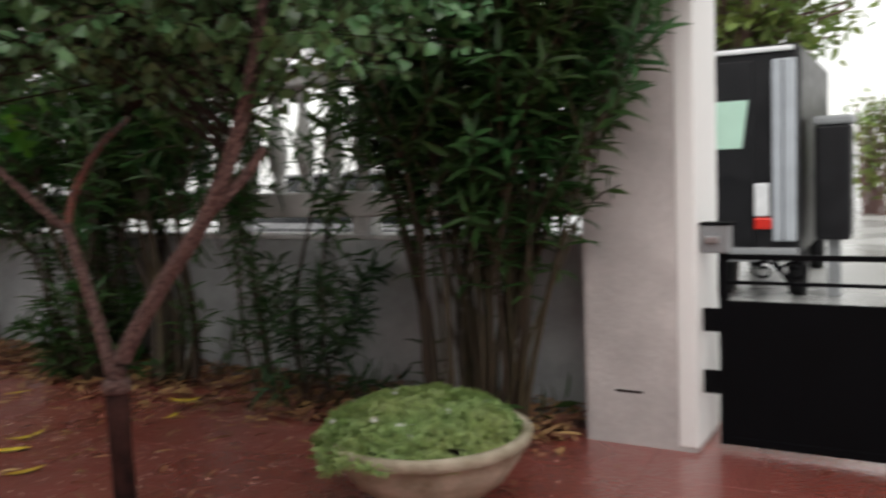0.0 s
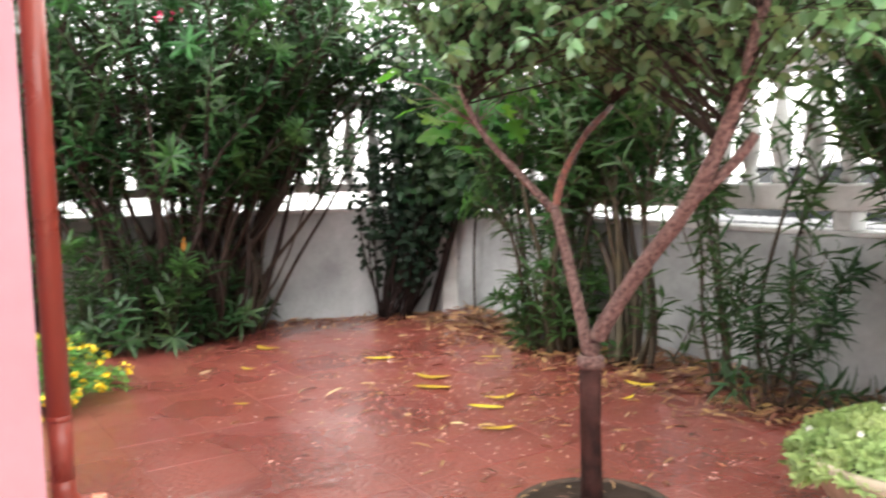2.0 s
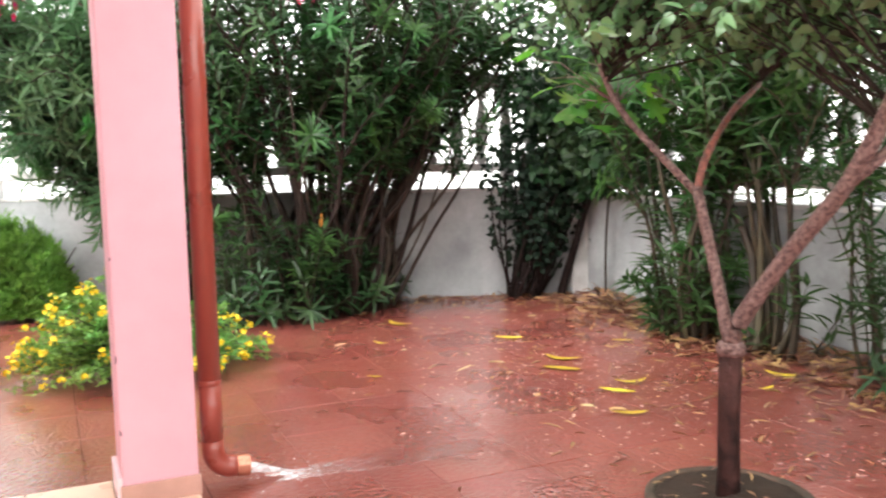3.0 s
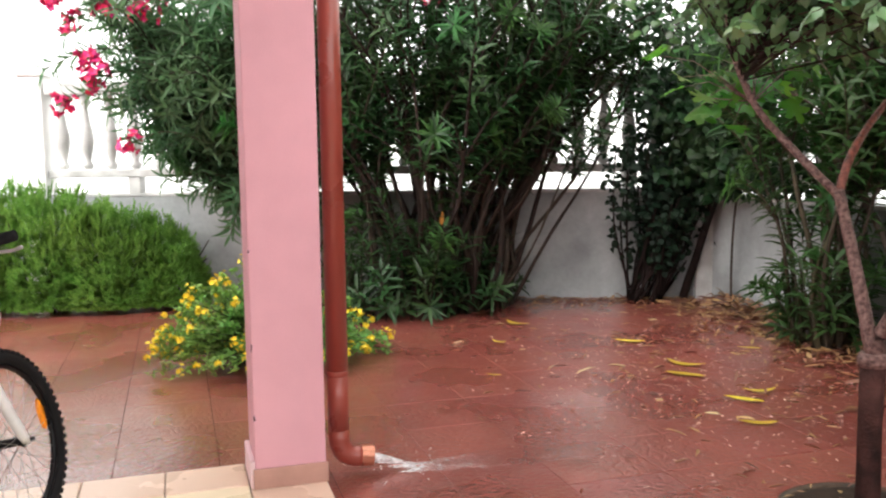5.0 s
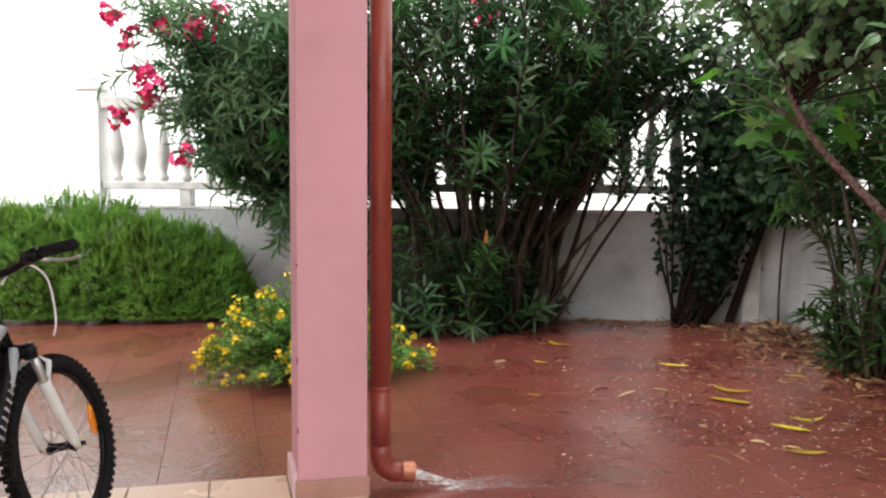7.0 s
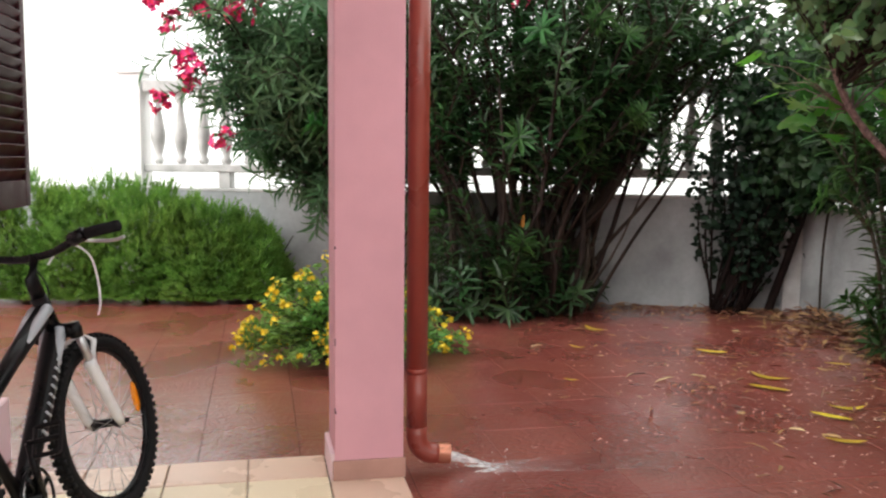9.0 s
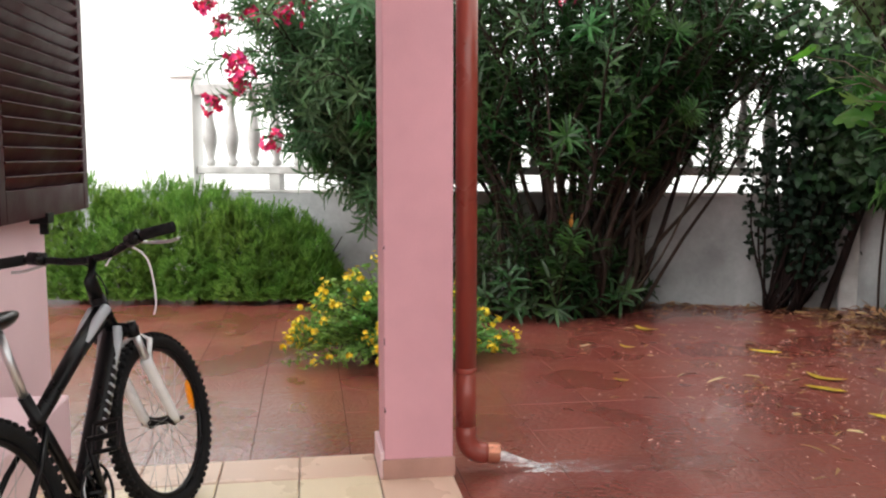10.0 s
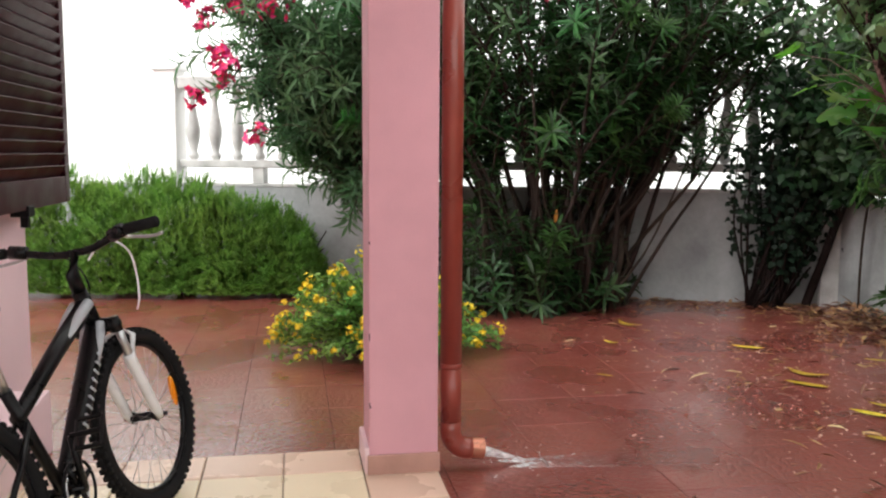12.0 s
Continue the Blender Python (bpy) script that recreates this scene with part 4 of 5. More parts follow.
# ---------------------------------------------------------------- the garden tree
def garden_tree():
    """A forked young tree: dark sleeve on the foot, three limbs, a spreading crown of broad leaves."""
    rng = random.Random(11)
    ob = thing("garden_tree", "forked tree with broad green leaves in the paving", "tree", (-2.58, 2.52, 0))
    O = Vector((-2.58, 2.52, 0))

    def rel(p):
        return tuple(Vector(p) - O)
    wood = []
    wood.append(tube_data([(0, 0, -0.05), (0.0, 0, 0.1), (-0.005, 0, 0.35), (0, 0, 0.60)], [0.052, 0.045, 0.043, 0.046], 14))
    v, f = merge(wood)
    pydata("trunk_foot", v, f, M_FOOT, ob, "dark painted lower trunk", True)
    tube("collar", [(0, 0, 0.585), (0, 0, 0.60), (0, 0, 0.625), (0, 0, 0.64)], [0.048, 0.058, 0.056, 0.048], M_BARK, ob, "swollen graft collar", 14)
    limb_a = smooth_path([rel(p) for p in ((-2.58, 2.52, 0.62), (-2.60, 2.51, 0.72), (-2.69, 2.52, 0.96), (-2.79, 2.52, 1.24))], 5)
    limb_b = smooth_path([rel(p) for p in ((-2.58, 2.52, 0.64), (-2.52, 2.53, 0.76), (-2.33, 2.56, 1.02), (-2.12, 2.56, 1.24), (-1.96, 2.55, 1.47), (-1.82, 2.52, 1.73), (-1.72, 2.5, 2.05), (-1.66, 2.5, 2.4))], 4)
    limb_c = smooth_path([rel(p) for p in ((-2.79, 2.52, 1.22), (-2.97, 2.45, 1.40), (-3.10, 2.38, 1.56), (-3.18, 2.33, 1.74), (-3.22, 2.3, 1.95), (-3.25, 2.32, 2.3))], 4)
    limb_d = smooth_path([rel(p) for p in ((-2.79, 2.52, 1.22), (-2.84, 2.62, 1.38), (-2.92, 2.83, 1.56), (-3.0, 3.03, 1.66), (-3.05, 3.12, 1.72), (-3.0, 3.2, 1.95), (-3.05, 3.3, 2.3))], 4)

    def limb(path, r0, r1, bark=M_BARK):
        k = len(path) - 1
        rad = [(r0 + (r1 - r0) * i / k) * (1 + 0.12 * noise.noise(Vector((i * 0.9, r0 * 90, 0)))) for i in range(k + 1)]
        pydata("limb", *tube_data(path, rad, 12), bark, ob, "", True)
    limb(limb_a, 0.030, 0.020)
    limb(limb_b, 0.036, 0.020)
    limb(limb_c, 0.018, 0.010)
    limb(limb_d, 0.018, 0.009, M_REDBARK)
    stub = smooth_path([rel(p) for p in ((-2.08, 2.56, 1.28), (-1.97, 2.63, 1.40), (-1.90, 2.66, 1.50))], 3)
    pydata("limb", *tube_data(stub, [0.024, 0.023, 0.021, 0.02, 0.02, 0.019, 0.018], 10), M_BARK, ob, "sawn-off stub", True)
    tips = limb_b[-13:] + limb_c[-10:] + limb_d[-10:]
    twigs, P, D, N = [], [], [], []
    for i in range(430):
        s = tips[i % len(tips)]
        a = rng.random() * 6.28
        r = math.sqrt(rng.random())
        e = Vector((-0.02 + 1.6 * r * math.cos(a), 0.15 + 1.1 * r * math.sin(a), 0))
        e.z = 2.06 + rng.uniform(-0.30, 0.60) * (0.6 + 0.4 * r) + 0.16 * (1 - r * r)
        if e.x > 0.25:
            e.z -= 0.14 * rng.random()
        mid = s.lerp(e, 0.5) + Vector((0, 0, 0.12))
        path = smooth_path([s, mid, e], 3)
        twigs.append(tube_data(path, [0.0045 * (1 - 0.7 * j / (len(path) - 1)) for j in range(len(path))], 4))
        n = 26
        for k in range(n):
            u = 0.18 + 0.82 * (k + rng.random()) / n
            q = u * (len(path) - 1)
            j = min(int(q), len(path) - 2)
            p = path[j].lerp(path[j + 1], q - j)
            d = Vector((rng.gauss(0, 1), rng.gauss(0, 1), rng.gauss(-0.7, 0.5)))
            P.append(tuple(p))
            D.append(tuple(d))
            N.append((rng.gauss(0, 0.8), rng.gauss(0, 0.8), 1.0))
    v, f = merge(twigs)
    tagged(pydata("twigwork", v, f, M_STEM, ob, "", True), kind="stuff")
    n = len(P)
    g = np.random.default_rng(4)
    leaves("crown", P, D, N, 0.060 * g.uniform(0.6, 1.3, n), 0.045 * g.uniform(0.7, 1.2, n), OVATE, M_CROWN, ob)
    # a spray of bright lobed leaves low on the street side
    P, D, N, tw = [], [], [], []
    for i in range(30):
        c = Vector((-3.50, 2.53, 1.66)) - O + Vector((rng.gauss(0, 0.15), rng.gauss(0, 0.15), rng.gauss(0, 0.12)))
        P.append(tuple(c))
        D.append((rng.gauss(0.3, 0.7), rng.gauss(-0.1, 0.8), rng.gauss(-0.3, 0.3)))
        N.append((rng.gauss(0.5, 0.3), rng.gauss(-0.2, 0.3), 0.9))
        tw.append(tube_data([limb_c[9], limb_c[9].lerp(c, 0.6) + Vector((0, 0, 0.05)), c], [0.003, 0.0022, 0.0015], 4))
    v, f = merge(tw)
    tagged(pydata("spray_twigwork", v, f, M_BARK, ob, "", True), kind="stuff")
    for p, d, nn in zip(P, D, N):
        leaves("lobed_leaf", [p], [d], [nn], [rng.uniform(0.10, 0.16)], [rng.uniform(0.10, 0.15)], LOBED, M_FIG, ob, "bright green lobed leaf")
    return ob


garden_tree()
ob = thing("tree_bed", "round dark soil bed with a low mossy rim", "tree bed", (-2.55, 2.50, 0))
v, f = lathe([(0.29, 0.0), (0.29, 0.02), (0.30, 0.026), (0.32, 0.026), (0.33, 0.02), (0.33, 0.0)], 40)
pydata("rim", v, f, M_MOSS, ob, "dark mossy rim", True)
verts, faces = [(0, 0, 0.034)], []
for i in range(1, 11):
    for k in range(36):
        a = 2 * math.pi * k / 36
        r = 0.295 * i / 10
        p = Vector((math.cos(a) * r, math.sin(a) * r, 0))
        verts.append((p.x, p.y, 0.024 + 0.022 * noise.noise(p * 14) + 0.012 * noise.noise(p * 40) if i < 10 else 0.012))
for k in range(36):
    faces.append((0, 1 + k, 1 + (k + 1) % 36))
for i in range(9):
    for k in range(36):
        c, d = 1 + i * 36 + k, 1 + i * 36 + (k + 1) % 36
        faces.append((c, c + 36, d + 36, d))
pydata("soil", verts, faces, M_SOIL, ob, "", True)


def on_bed(g):
    a, r = g.uniform(0, 6.28), 0.33 * math.sqrt(g.uniform(0.03, 1))
    return (-2.55 + r * math.cos(a), 2.50 + r * math.sin(a), 0.032)


# ---------------------------------------------------------------- shrubs
R = random.Random(21)
big = shrub("oleander", "tall oleander with many dark stems before the wall", (-7.48, 2.42), (0.34, 0.58), 72, 3.4, (0.70, 1.72), R, M_STEM, M_OLEANDER,
            (0.185, 0.031), 0.58, 0.080, 3, 0.027, 9, 110, (0.05, 0.24), crook=0.15, low_at=(0.06, -0.70), young=0.09, low_h=1.0)
flowering = shrub("oleander", "flowering oleander with crimson blossoms, drooping over the wall", (-8.20, 1.16), (0.14, 0.12), 70, 3.0, (0.50, 1.1), R, M_STEM, M_OLEANDERSKYLIT,
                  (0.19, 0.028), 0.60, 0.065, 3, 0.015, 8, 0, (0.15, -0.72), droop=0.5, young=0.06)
SP, SD, SN = [], [], []
for x, y, z in ((-7.77, -0.72, 2.53), (-7.78, -0.61, 2.24), (-7.76, -0.58, 2.03), (-7.74, -0.80, 1.86), (-7.6, -0.30, 1.52), (-7.6, -0.17, 2.60), (-7.75, -0.45, 2.62), (-7.8, -0.85, 2.7), (-7.65, -0.52, 2.10), (-7.7, 0.0, 2.75)):
    P, D, N = blossom(R, R.randint(14, 20), 0.105)
    ob = leaves("blossom", P, D, N, [0.046] * len(P), [0.040] * len(P), OVATE, M_PINKFLOWER, flowering, "crimson blossom cluster")
    ob.location = Vector((x, y, z)) - flowering.location
    tip = ob.location
    twig = smooth_path([tip + Vector((-0.12, 0.60, 0.02)), tip + Vector((-0.05, 0.28, 0.10)), tip], 5)
    tube("flower_twig", twig, [0.006 - 0.0003 * j for j in range(len(twig))], M_CANE, flowering, "", 5)
    p, d, nn = whorls(twig, 0.1, 0.05, 3, R)
    SP += p
    SD += d
    SN += nn
g = np.random.default_rng(12)
leaves("spray_foliage", SP, SD, SN, 0.16 * g.uniform(0.6, 1.2, len(SP)), 0.026 * g.uniform(0.7, 1.25, len(SP)), LANCE, M_OLEANDERSKYLIT, flowering)
P, D, N = blossom(R, 9, 0.12)
lone = leaves("blossom", P, D, N, [0.034] * len(P), [0.028] * len(P), OVATE, M_PINKFLOWER, big, "crimson blossom cluster")
lone.location = Vector((-6.85, 2.10, 2.70)) - big.location
leaves("withered_leaf", [Vector((-6.98, 2.18, 0.80)) - big.location], [(0.1, 0.05, 1)], [(0.9, -0.3, 0.1)], [0.13], [0.034], LANCE, M_LEAFORANGE, big, "withered orange-yellow leaf")

shrub("oleander", "tall leafy oleander against the back wall", (-5.05, 4.42), (0.20, 0.14), 18, 3.0, (0.95, 0.45), R, M_CANE, M_OLEANDERDARK, (0.18, 0.030), 0.42, 0.08, 3, 0.023, 13, 46, young=0.16)
shrub("oleander", "tall oleander with thick brown stems against the back wall", (-4.25, 4.5), (0.22, 0.12), 9, 3.0, (0.85, 0.4), R, M_CANE, M_OLEANDERDARK, (0.18, 0.028), 0.6, 0.08, 3, 0.030, 10, 5)
shrub("oleander", "tall dark oleander beside the gate post", (-1.84, 4.18), (0.28, 0.16), 40, 3.2, (0.62, 0.5), random.Random(31), M_CANE, M_OLEANDERDARK, (0.17, 0.030), 0.42, 0.09, 3, 0.019, 12, 4, (0.22, -0.14))
shrub("oleander", "slender oleander with sparse hanging leaves", (-3.35, 4.5), (0.2, 0.12), 8, 3.0, (0.85, 0.25), R, M_CANE, M_OLEANDERDARK, (0.17, 0.026), 0.62, 0.08, 3, 0.012, 10, 0, droop=0.6)
shrub("young_oleander", "low young oleander with narrow grey-green leaves", (-3.05, 4.38), (0.16, 0.12), 10, 0.98, (0.45, 0.35), R, M_CANE, M_OLEANDER, (0.17, 0.024), 0.3, 0.06, 3, 0.007, 3, 5)


def ivy():
    """A dark climber on the corner pier, with bare stems at its foot."""
    rng = random.Random(8)
    ob = thing("ivy", "dark ivy climbing the wall corner on twisted stems", "climber", (-7.18, 4.45, 0))
    wood, P, D, N = [], [], [], []
    for i in range(60):
        a = rng.random() * 6.28
        foot = Vector((math.cos(a) * 0.10 - 0.05, math.sin(a) * 0.17 - 0.18, 0))
        top = Vector((rng.gauss(0.02, 0.15), rng.gauss(-0.10, 0.30), 0.6 + 1.75 * rng.random() ** 0.6))
        top.y += 0.42 * max(0, top.z - 1.0)
        top.x += 0.16 * max(0, top.z - 1.1)
        mid = foot.lerp(top, 0.5) + Vector((rng.gauss(0, 0.06), rng.gauss(0, 0.07), 0))
        path = smooth_path([foot, mid, top], 4)
        wood.append(tube_data(path, [0.016 * (1 - 0.6 * j / 8) * rng.uniform(0.5, 1.1) for j in range(9)], 5))
        for k in range(62):
            q = (0.34 + 0.66 * rng.random() ** 0.75) * 8
            j = min(int(q), 7)
            p = path[j].lerp(path[j + 1], q - j) + Vector((rng.gauss(0, 0.06), rng.gauss(0, 0.065), rng.gauss(0, 0.05)))
            P.append(tuple(p))
            D.append((rng.gauss(0.2, 0.7), rng.gauss(-0.1, 0.7), rng.gauss(-0.5, 0.4)))
            N.append((rng.gauss(0.7, 0.4), rng.gauss(-0.4, 0.4), rng.gauss(0.5, 0.3)))
    HP, HD, HN = [], [], []
    for i in range(138):
        foot = Vector((0.34, 0.35, rng.uniform(1.0, 1.5)))
        top = Vector((rng.gauss(0.70, 0.42), rng.gauss(0.16, 0.17), rng.uniform(1.02, 2.65)))
        if i >= 115:
            top = Vector((rng.gauss(0.12, 0.16), rng.gauss(-0.10, 0.20), rng.uniform(1.65, 2.85)))
        path = smooth_path([foot, foot.lerp(top, 0.5) + Vector((0, -0.05, 0.08)), top], 4)
        wood.append(tube_data(path, [0.009 * (1 - 0.6 * j / 8) for j in range(9)], 5))
        for k in range(60):
            q = (0.1 + 0.9 * rng.random()) * 8
            j = min(int(q), 7)
            HP.append(tuple(path[j].lerp(path[j + 1], q - j) + Vector((rng.gauss(0, 0.08), rng.gauss(0, 0.08), rng.gauss(0, 0.06)))))
            HD.append((rng.gauss(0.2, 0.7), rng.gauss(-0.1, 0.7), rng.gauss(-0.5, 0.4)))
            HN.append((rng.gauss(0.7, 0.4), rng.gauss(-0.4, 0.4), rng.gauss(0.5, 0.3)))
    v, f = merge(wood)
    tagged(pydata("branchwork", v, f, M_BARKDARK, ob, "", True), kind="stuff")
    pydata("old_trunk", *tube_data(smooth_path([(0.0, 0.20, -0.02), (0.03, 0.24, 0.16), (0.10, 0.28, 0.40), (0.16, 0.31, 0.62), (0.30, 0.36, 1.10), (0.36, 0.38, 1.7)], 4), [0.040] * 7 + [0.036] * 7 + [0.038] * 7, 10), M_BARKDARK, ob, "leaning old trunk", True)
    n = len(P)
    g = np.random.default_rng(2)
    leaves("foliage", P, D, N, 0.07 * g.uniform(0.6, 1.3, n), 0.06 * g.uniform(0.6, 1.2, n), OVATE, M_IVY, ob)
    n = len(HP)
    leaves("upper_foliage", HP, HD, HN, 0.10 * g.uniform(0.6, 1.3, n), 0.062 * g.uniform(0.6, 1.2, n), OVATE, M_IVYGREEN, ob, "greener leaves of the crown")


ivy()
tube("sapling_stem", smooth_path([(-6.62, 4.80, -0.01), (-6.63, 4.80, 0.35), (-6.60, 4.79, 0.7), (-6.58, 4.8, 0.95), (-6.50, 4.78, 1.15)], 4), 0.011, M_STEM)
tagged(bpy.data.objects["sapling_stem"], "thin bare brown sapling stem by the wall", "sapling")


def rosemary():
    """A broad hedge of several grown-together bushes, with needle sprigs that radiate from each."""
    rng = random.Random(3)
    O = Vector((-8.78, -1.02, 0))
    ob = thing("rosemary_hedge", "dense green rosemary hedge with upright sprigs", "hedge", O)
    P, D, N, L, W = [], [], [], [], []
    # centre, half depth, half width, height, sprigs
    bushes = ((-9.08, -2.75, 0.50, 0.55, 1.18, 2000), (-8.98, -2.15, 0.50, 0.55, 1.20, 2300), (-8.88, -1.58, 0.50, 0.52, 1.21, 2300),
              (-8.74, -1.05, 0.46, 0.50, 1.20, 2300), (-8.62, -0.56, 0.42, 0.46, 1.05, 2200), (-8.58, -0.14, 0.36, 0.38, 0.86, 1500), (-8.55, 0.02, 0.28, 0.28, 0.54, 700))
    for bx, by, deep, wide, high, count in bushes:
        for i in range(count):
            a = rng.uniform(-2.0, 2.0)
            b = math.asin(rng.uniform(-0.05, 1.0))
            way = Vector((math.cos(a) * math.cos(b), math.sin(a) * math.cos(b), math.sin(b)))
            # a boxy dome: flat crown, full sides
            full = (abs(way.x) ** 3.2 + abs(way.y) ** 3.2 + abs(way.z) ** 3.2) ** (-1 / 3.2)
            q = rng.uniform(0.88, 1.0) if i % 4 else rng.uniform(0.6, 0.88)
            seat = Vector((bx, by, 0))
            body = Vector((way.x * deep, way.y * wide, way.z * (high - 0.14))) * full
            lump = 0.93 + 0.18 * noise.noise((body + seat) * 4.0) + 0.12 * noise.noise((body + seat) * 9)
            root = body * q * lump
            root.z = max(0.06, 0.06 + root.z)
            up = max(0.0, way.z)
            ax = Vector((way.x * (0.9 - 0.45 * up) + rng.gauss(0, 0.16), way.y * (0.8 - 0.3 * up) + rng.gauss(0, 0.18), 0.18 + 0.95 * up + rng.gauss(0, 0.14))).normalized()
            u = ax.cross(Vector((0.21, 0.35, 0.91))).normalized()
            w = ax.cross(u)
            ln = rng.uniform(0.05, 0.10) + 0.07 * up * rng.random() ** 2
            root = root + seat - O
            for k in range(24):
                t = (k + rng.random()) / 24
                c = k * 2.4
                r = math.cos(c) * u + math.sin(c) * w
                P.append(tuple(root + ax * ln * t))
                D.append(tuple(r * (1.0 - 0.7 * t) + ax * (0.55 + 0.6 * t)))
                N.append(tuple(ax - r * 0.5))
                L.append(rng.uniform(0.024, 0.044) * (1.1 - 0.35 * t))
                W.append(rng.uniform(0.007, 0.012))
    leaves("foliage", P, D, N, L, W, NEEDLE, M_ROSEMARY, ob)
    wood = []
    for bx, by, deep, wide, high, count in bushes:
        for i in range(14):
            a = rng.random() * 6.28
            foot = Vector((bx + rng.gauss(0, 0.08), by + rng.gauss(0, 0.1), -0.02)) - O
            e = foot + Vector((math.cos(a) * deep * 0.75, math.sin(a) * wide * 0.75, high * rng.uniform(0.35, 0.75)))
            path = smooth_path([foot, foot.lerp(e, 0.5) + Vector((0, 0, 0.08)), e], 3)
            wood.append(tube_data(path, [0.013 - 0.0014 * j for j in range(7)], 5))
    v, f = merge(wood)
    tagged(pydata("branchwork", v, f, M_STEM, ob), kind="stuff")


rosemary()


def lantana():
    """A low loose mound with clusters of yellow flowers."""
    rng = random.Random(9)
    ob = thing("lantana_bush", "low spreading bush dotted with yellow flowers", "bush", (-5.92, 0.63, 0))
    wood, P, D, N, heads = [], [], [], [], []
    for i in range(330):
        a = rng.random() * 6.28
        r = math.sqrt(rng.random())
        h = 0.69 * (1 - 0.85 * r ** 2.6) * (rng.uniform(0.6, 1.05) if rng.random() < 0.6 else rng.uniform(0.08, 0.6))
        e = Vector((math.cos(a) * r * 0.63, math.sin(a) * r * 0.84 - 0.10 * (1 - r), h))
        s = Vector((rng.gauss(0, 0.08), rng.gauss(0, 0.1), 0))
        path = smooth_path([s, s.lerp(e, 0.5) + Vector((0, 0, 0.09)), e], 3)
        wood.append(tube_data(path, [0.004, 0.004, 0.0035, 0.003, 0.0025, 0.002, 0.0015], 4))
        for k in range(46):
            q = (0.3 + 0.7 * rng.random()) * 6
            j = min(int(q), 5)
            p = path[j].lerp(path[j + 1], q - j)
            P.append(tuple(p))
            D.append((rng.gauss(0, 1), rng.gauss(0, 1), rng.gauss(0.25, 0.6)))
            N.append((rng.gauss(0, 0.5), rng.gauss(0, 0.5), 1))
        if rng.random() < 0.46:
            heads.append(e + Vector((0, 0, 0.02)))
    v, f = merge(wood)
    tagged(pydata("branchwork", v, f, M_CANE, ob), kind="stuff")
    n = len(P)
    g = np.random.default_rng(7)
    leaves("foliage", P, D, N, g.uniform(0.030, 0.060, n), g.uniform(0.014, 0.026, n), OVATE, M_LANTANA, ob)
    made = []
    for k in range(4):
        p, d, nn = blossom(rng, 6, 0.026)
        o = leaves("flower_head", p, d, nn, [0.021] * len(p), [0.018] * len(p), OVATE, M_YELLOW, ob, "yellow flower head")
        o.location = heads[k]
        made.append(o)
    for i, h in enumerate(heads[4:]):
        o = new("flower_head", made[i % 4].data)
        o.parent = ob
        o.location = h
        o.rotation_euler = (rng.random(), rng.random(), rng.random() * 6)
        o["label"] = "yellow flower head"


lantana()


def planter():
    """A wide shallow bowl on a short foot, overflowing with pale green leaves."""
    rng = random.Random(14)
    ob = thing("planter_bowl", "wide cream stone bowl overflowing with pale green plants", "planter", (-1.56, 3.16, 0))
    ob.scale = (0.93, 0.93, 1)
    prof = [(0.001, 0.0), (0.19, 0.0), (0.20, 0.02), (0.165, 0.07), (0.22, 0.10), (0.33, 0.18), (0.40, 0.27), (0.418, 0.315), (0.44, 0.325), (0.445, 0.36), (0.43, 0.372), (0.40, 0.365), (0.385, 0.33)]
    v, f = lathe(prof, 44)
    pydata("bowl", v, f, M_BOWL, ob, "mossy cream stone bowl", True)
    v, f = lathe([(0.392, 0.33), (0.25, 0.36), (0.001, 0.37)], 32)
    pydata("soil", v, f, M_SOIL, ob, "", True)
    P, D, N, fl = [], [], [], []
    for i in range(1500):
        a = rng.random() * 6.28
        r = math.sqrt(rng.random())
        lumpy = 0.03 * noise.noise(Vector((r * math.cos(a) * 4, r * math.sin(a) * 4, 0)))
        over = max(0.0, -math.cos(a - 0.6)) * r
        c = Vector((math.cos(a) * r * (0.41 + 0.06 * over) - 0.03 - 0.03 * noise.noise(Vector((a, 2, 0))), math.sin(a) * r * (0.41 + 0.06 * over), 0.372 + 0.105 * (1 - r ** 2) + lumpy - (0.03 if r > 0.92 else 0) - 0.08 * over ** 4 * rng.random()))
        ax = Vector((math.cos(a) * r * 0.9, math.sin(a) * r * 0.9, 0.7)).normalized()
        u = ax.cross(Vector((0.3, 0.8, 0.5))).normalized()
        w = ax.cross(u)
        k0 = rng.random() * 6
        for k in range(8):
            b = k0 + k * 0.85
            d = (math.cos(b) * u + math.sin(b) * w) * (0.9 if k < 5 else 0.45) + ax * (0.3 if k < 5 else 0.9)
            P.append(tuple(c))
            D.append(tuple(d))
            N.append(tuple(ax))
        if rng.random() < 0.009:
            fl.append(c + ax * 0.028)
    n = len(P)
    g = np.random.default_rng(5)
    leaves("foliage", P, D, N, g.uniform(0.028, 0.05, n), g.uniform(0.017, 0.028, n), OVATE, M_SUCCULENT, ob)
    for c in fl:
        p, d, nn = blossom(rng, 1, 0.006)
        o = leaves("flower", p, d, nn, [0.016] * len(p), [0.013] * len(p), OVATE, M_WHITEFLOWER, ob, "small white flower")
        o.location = c


planter()


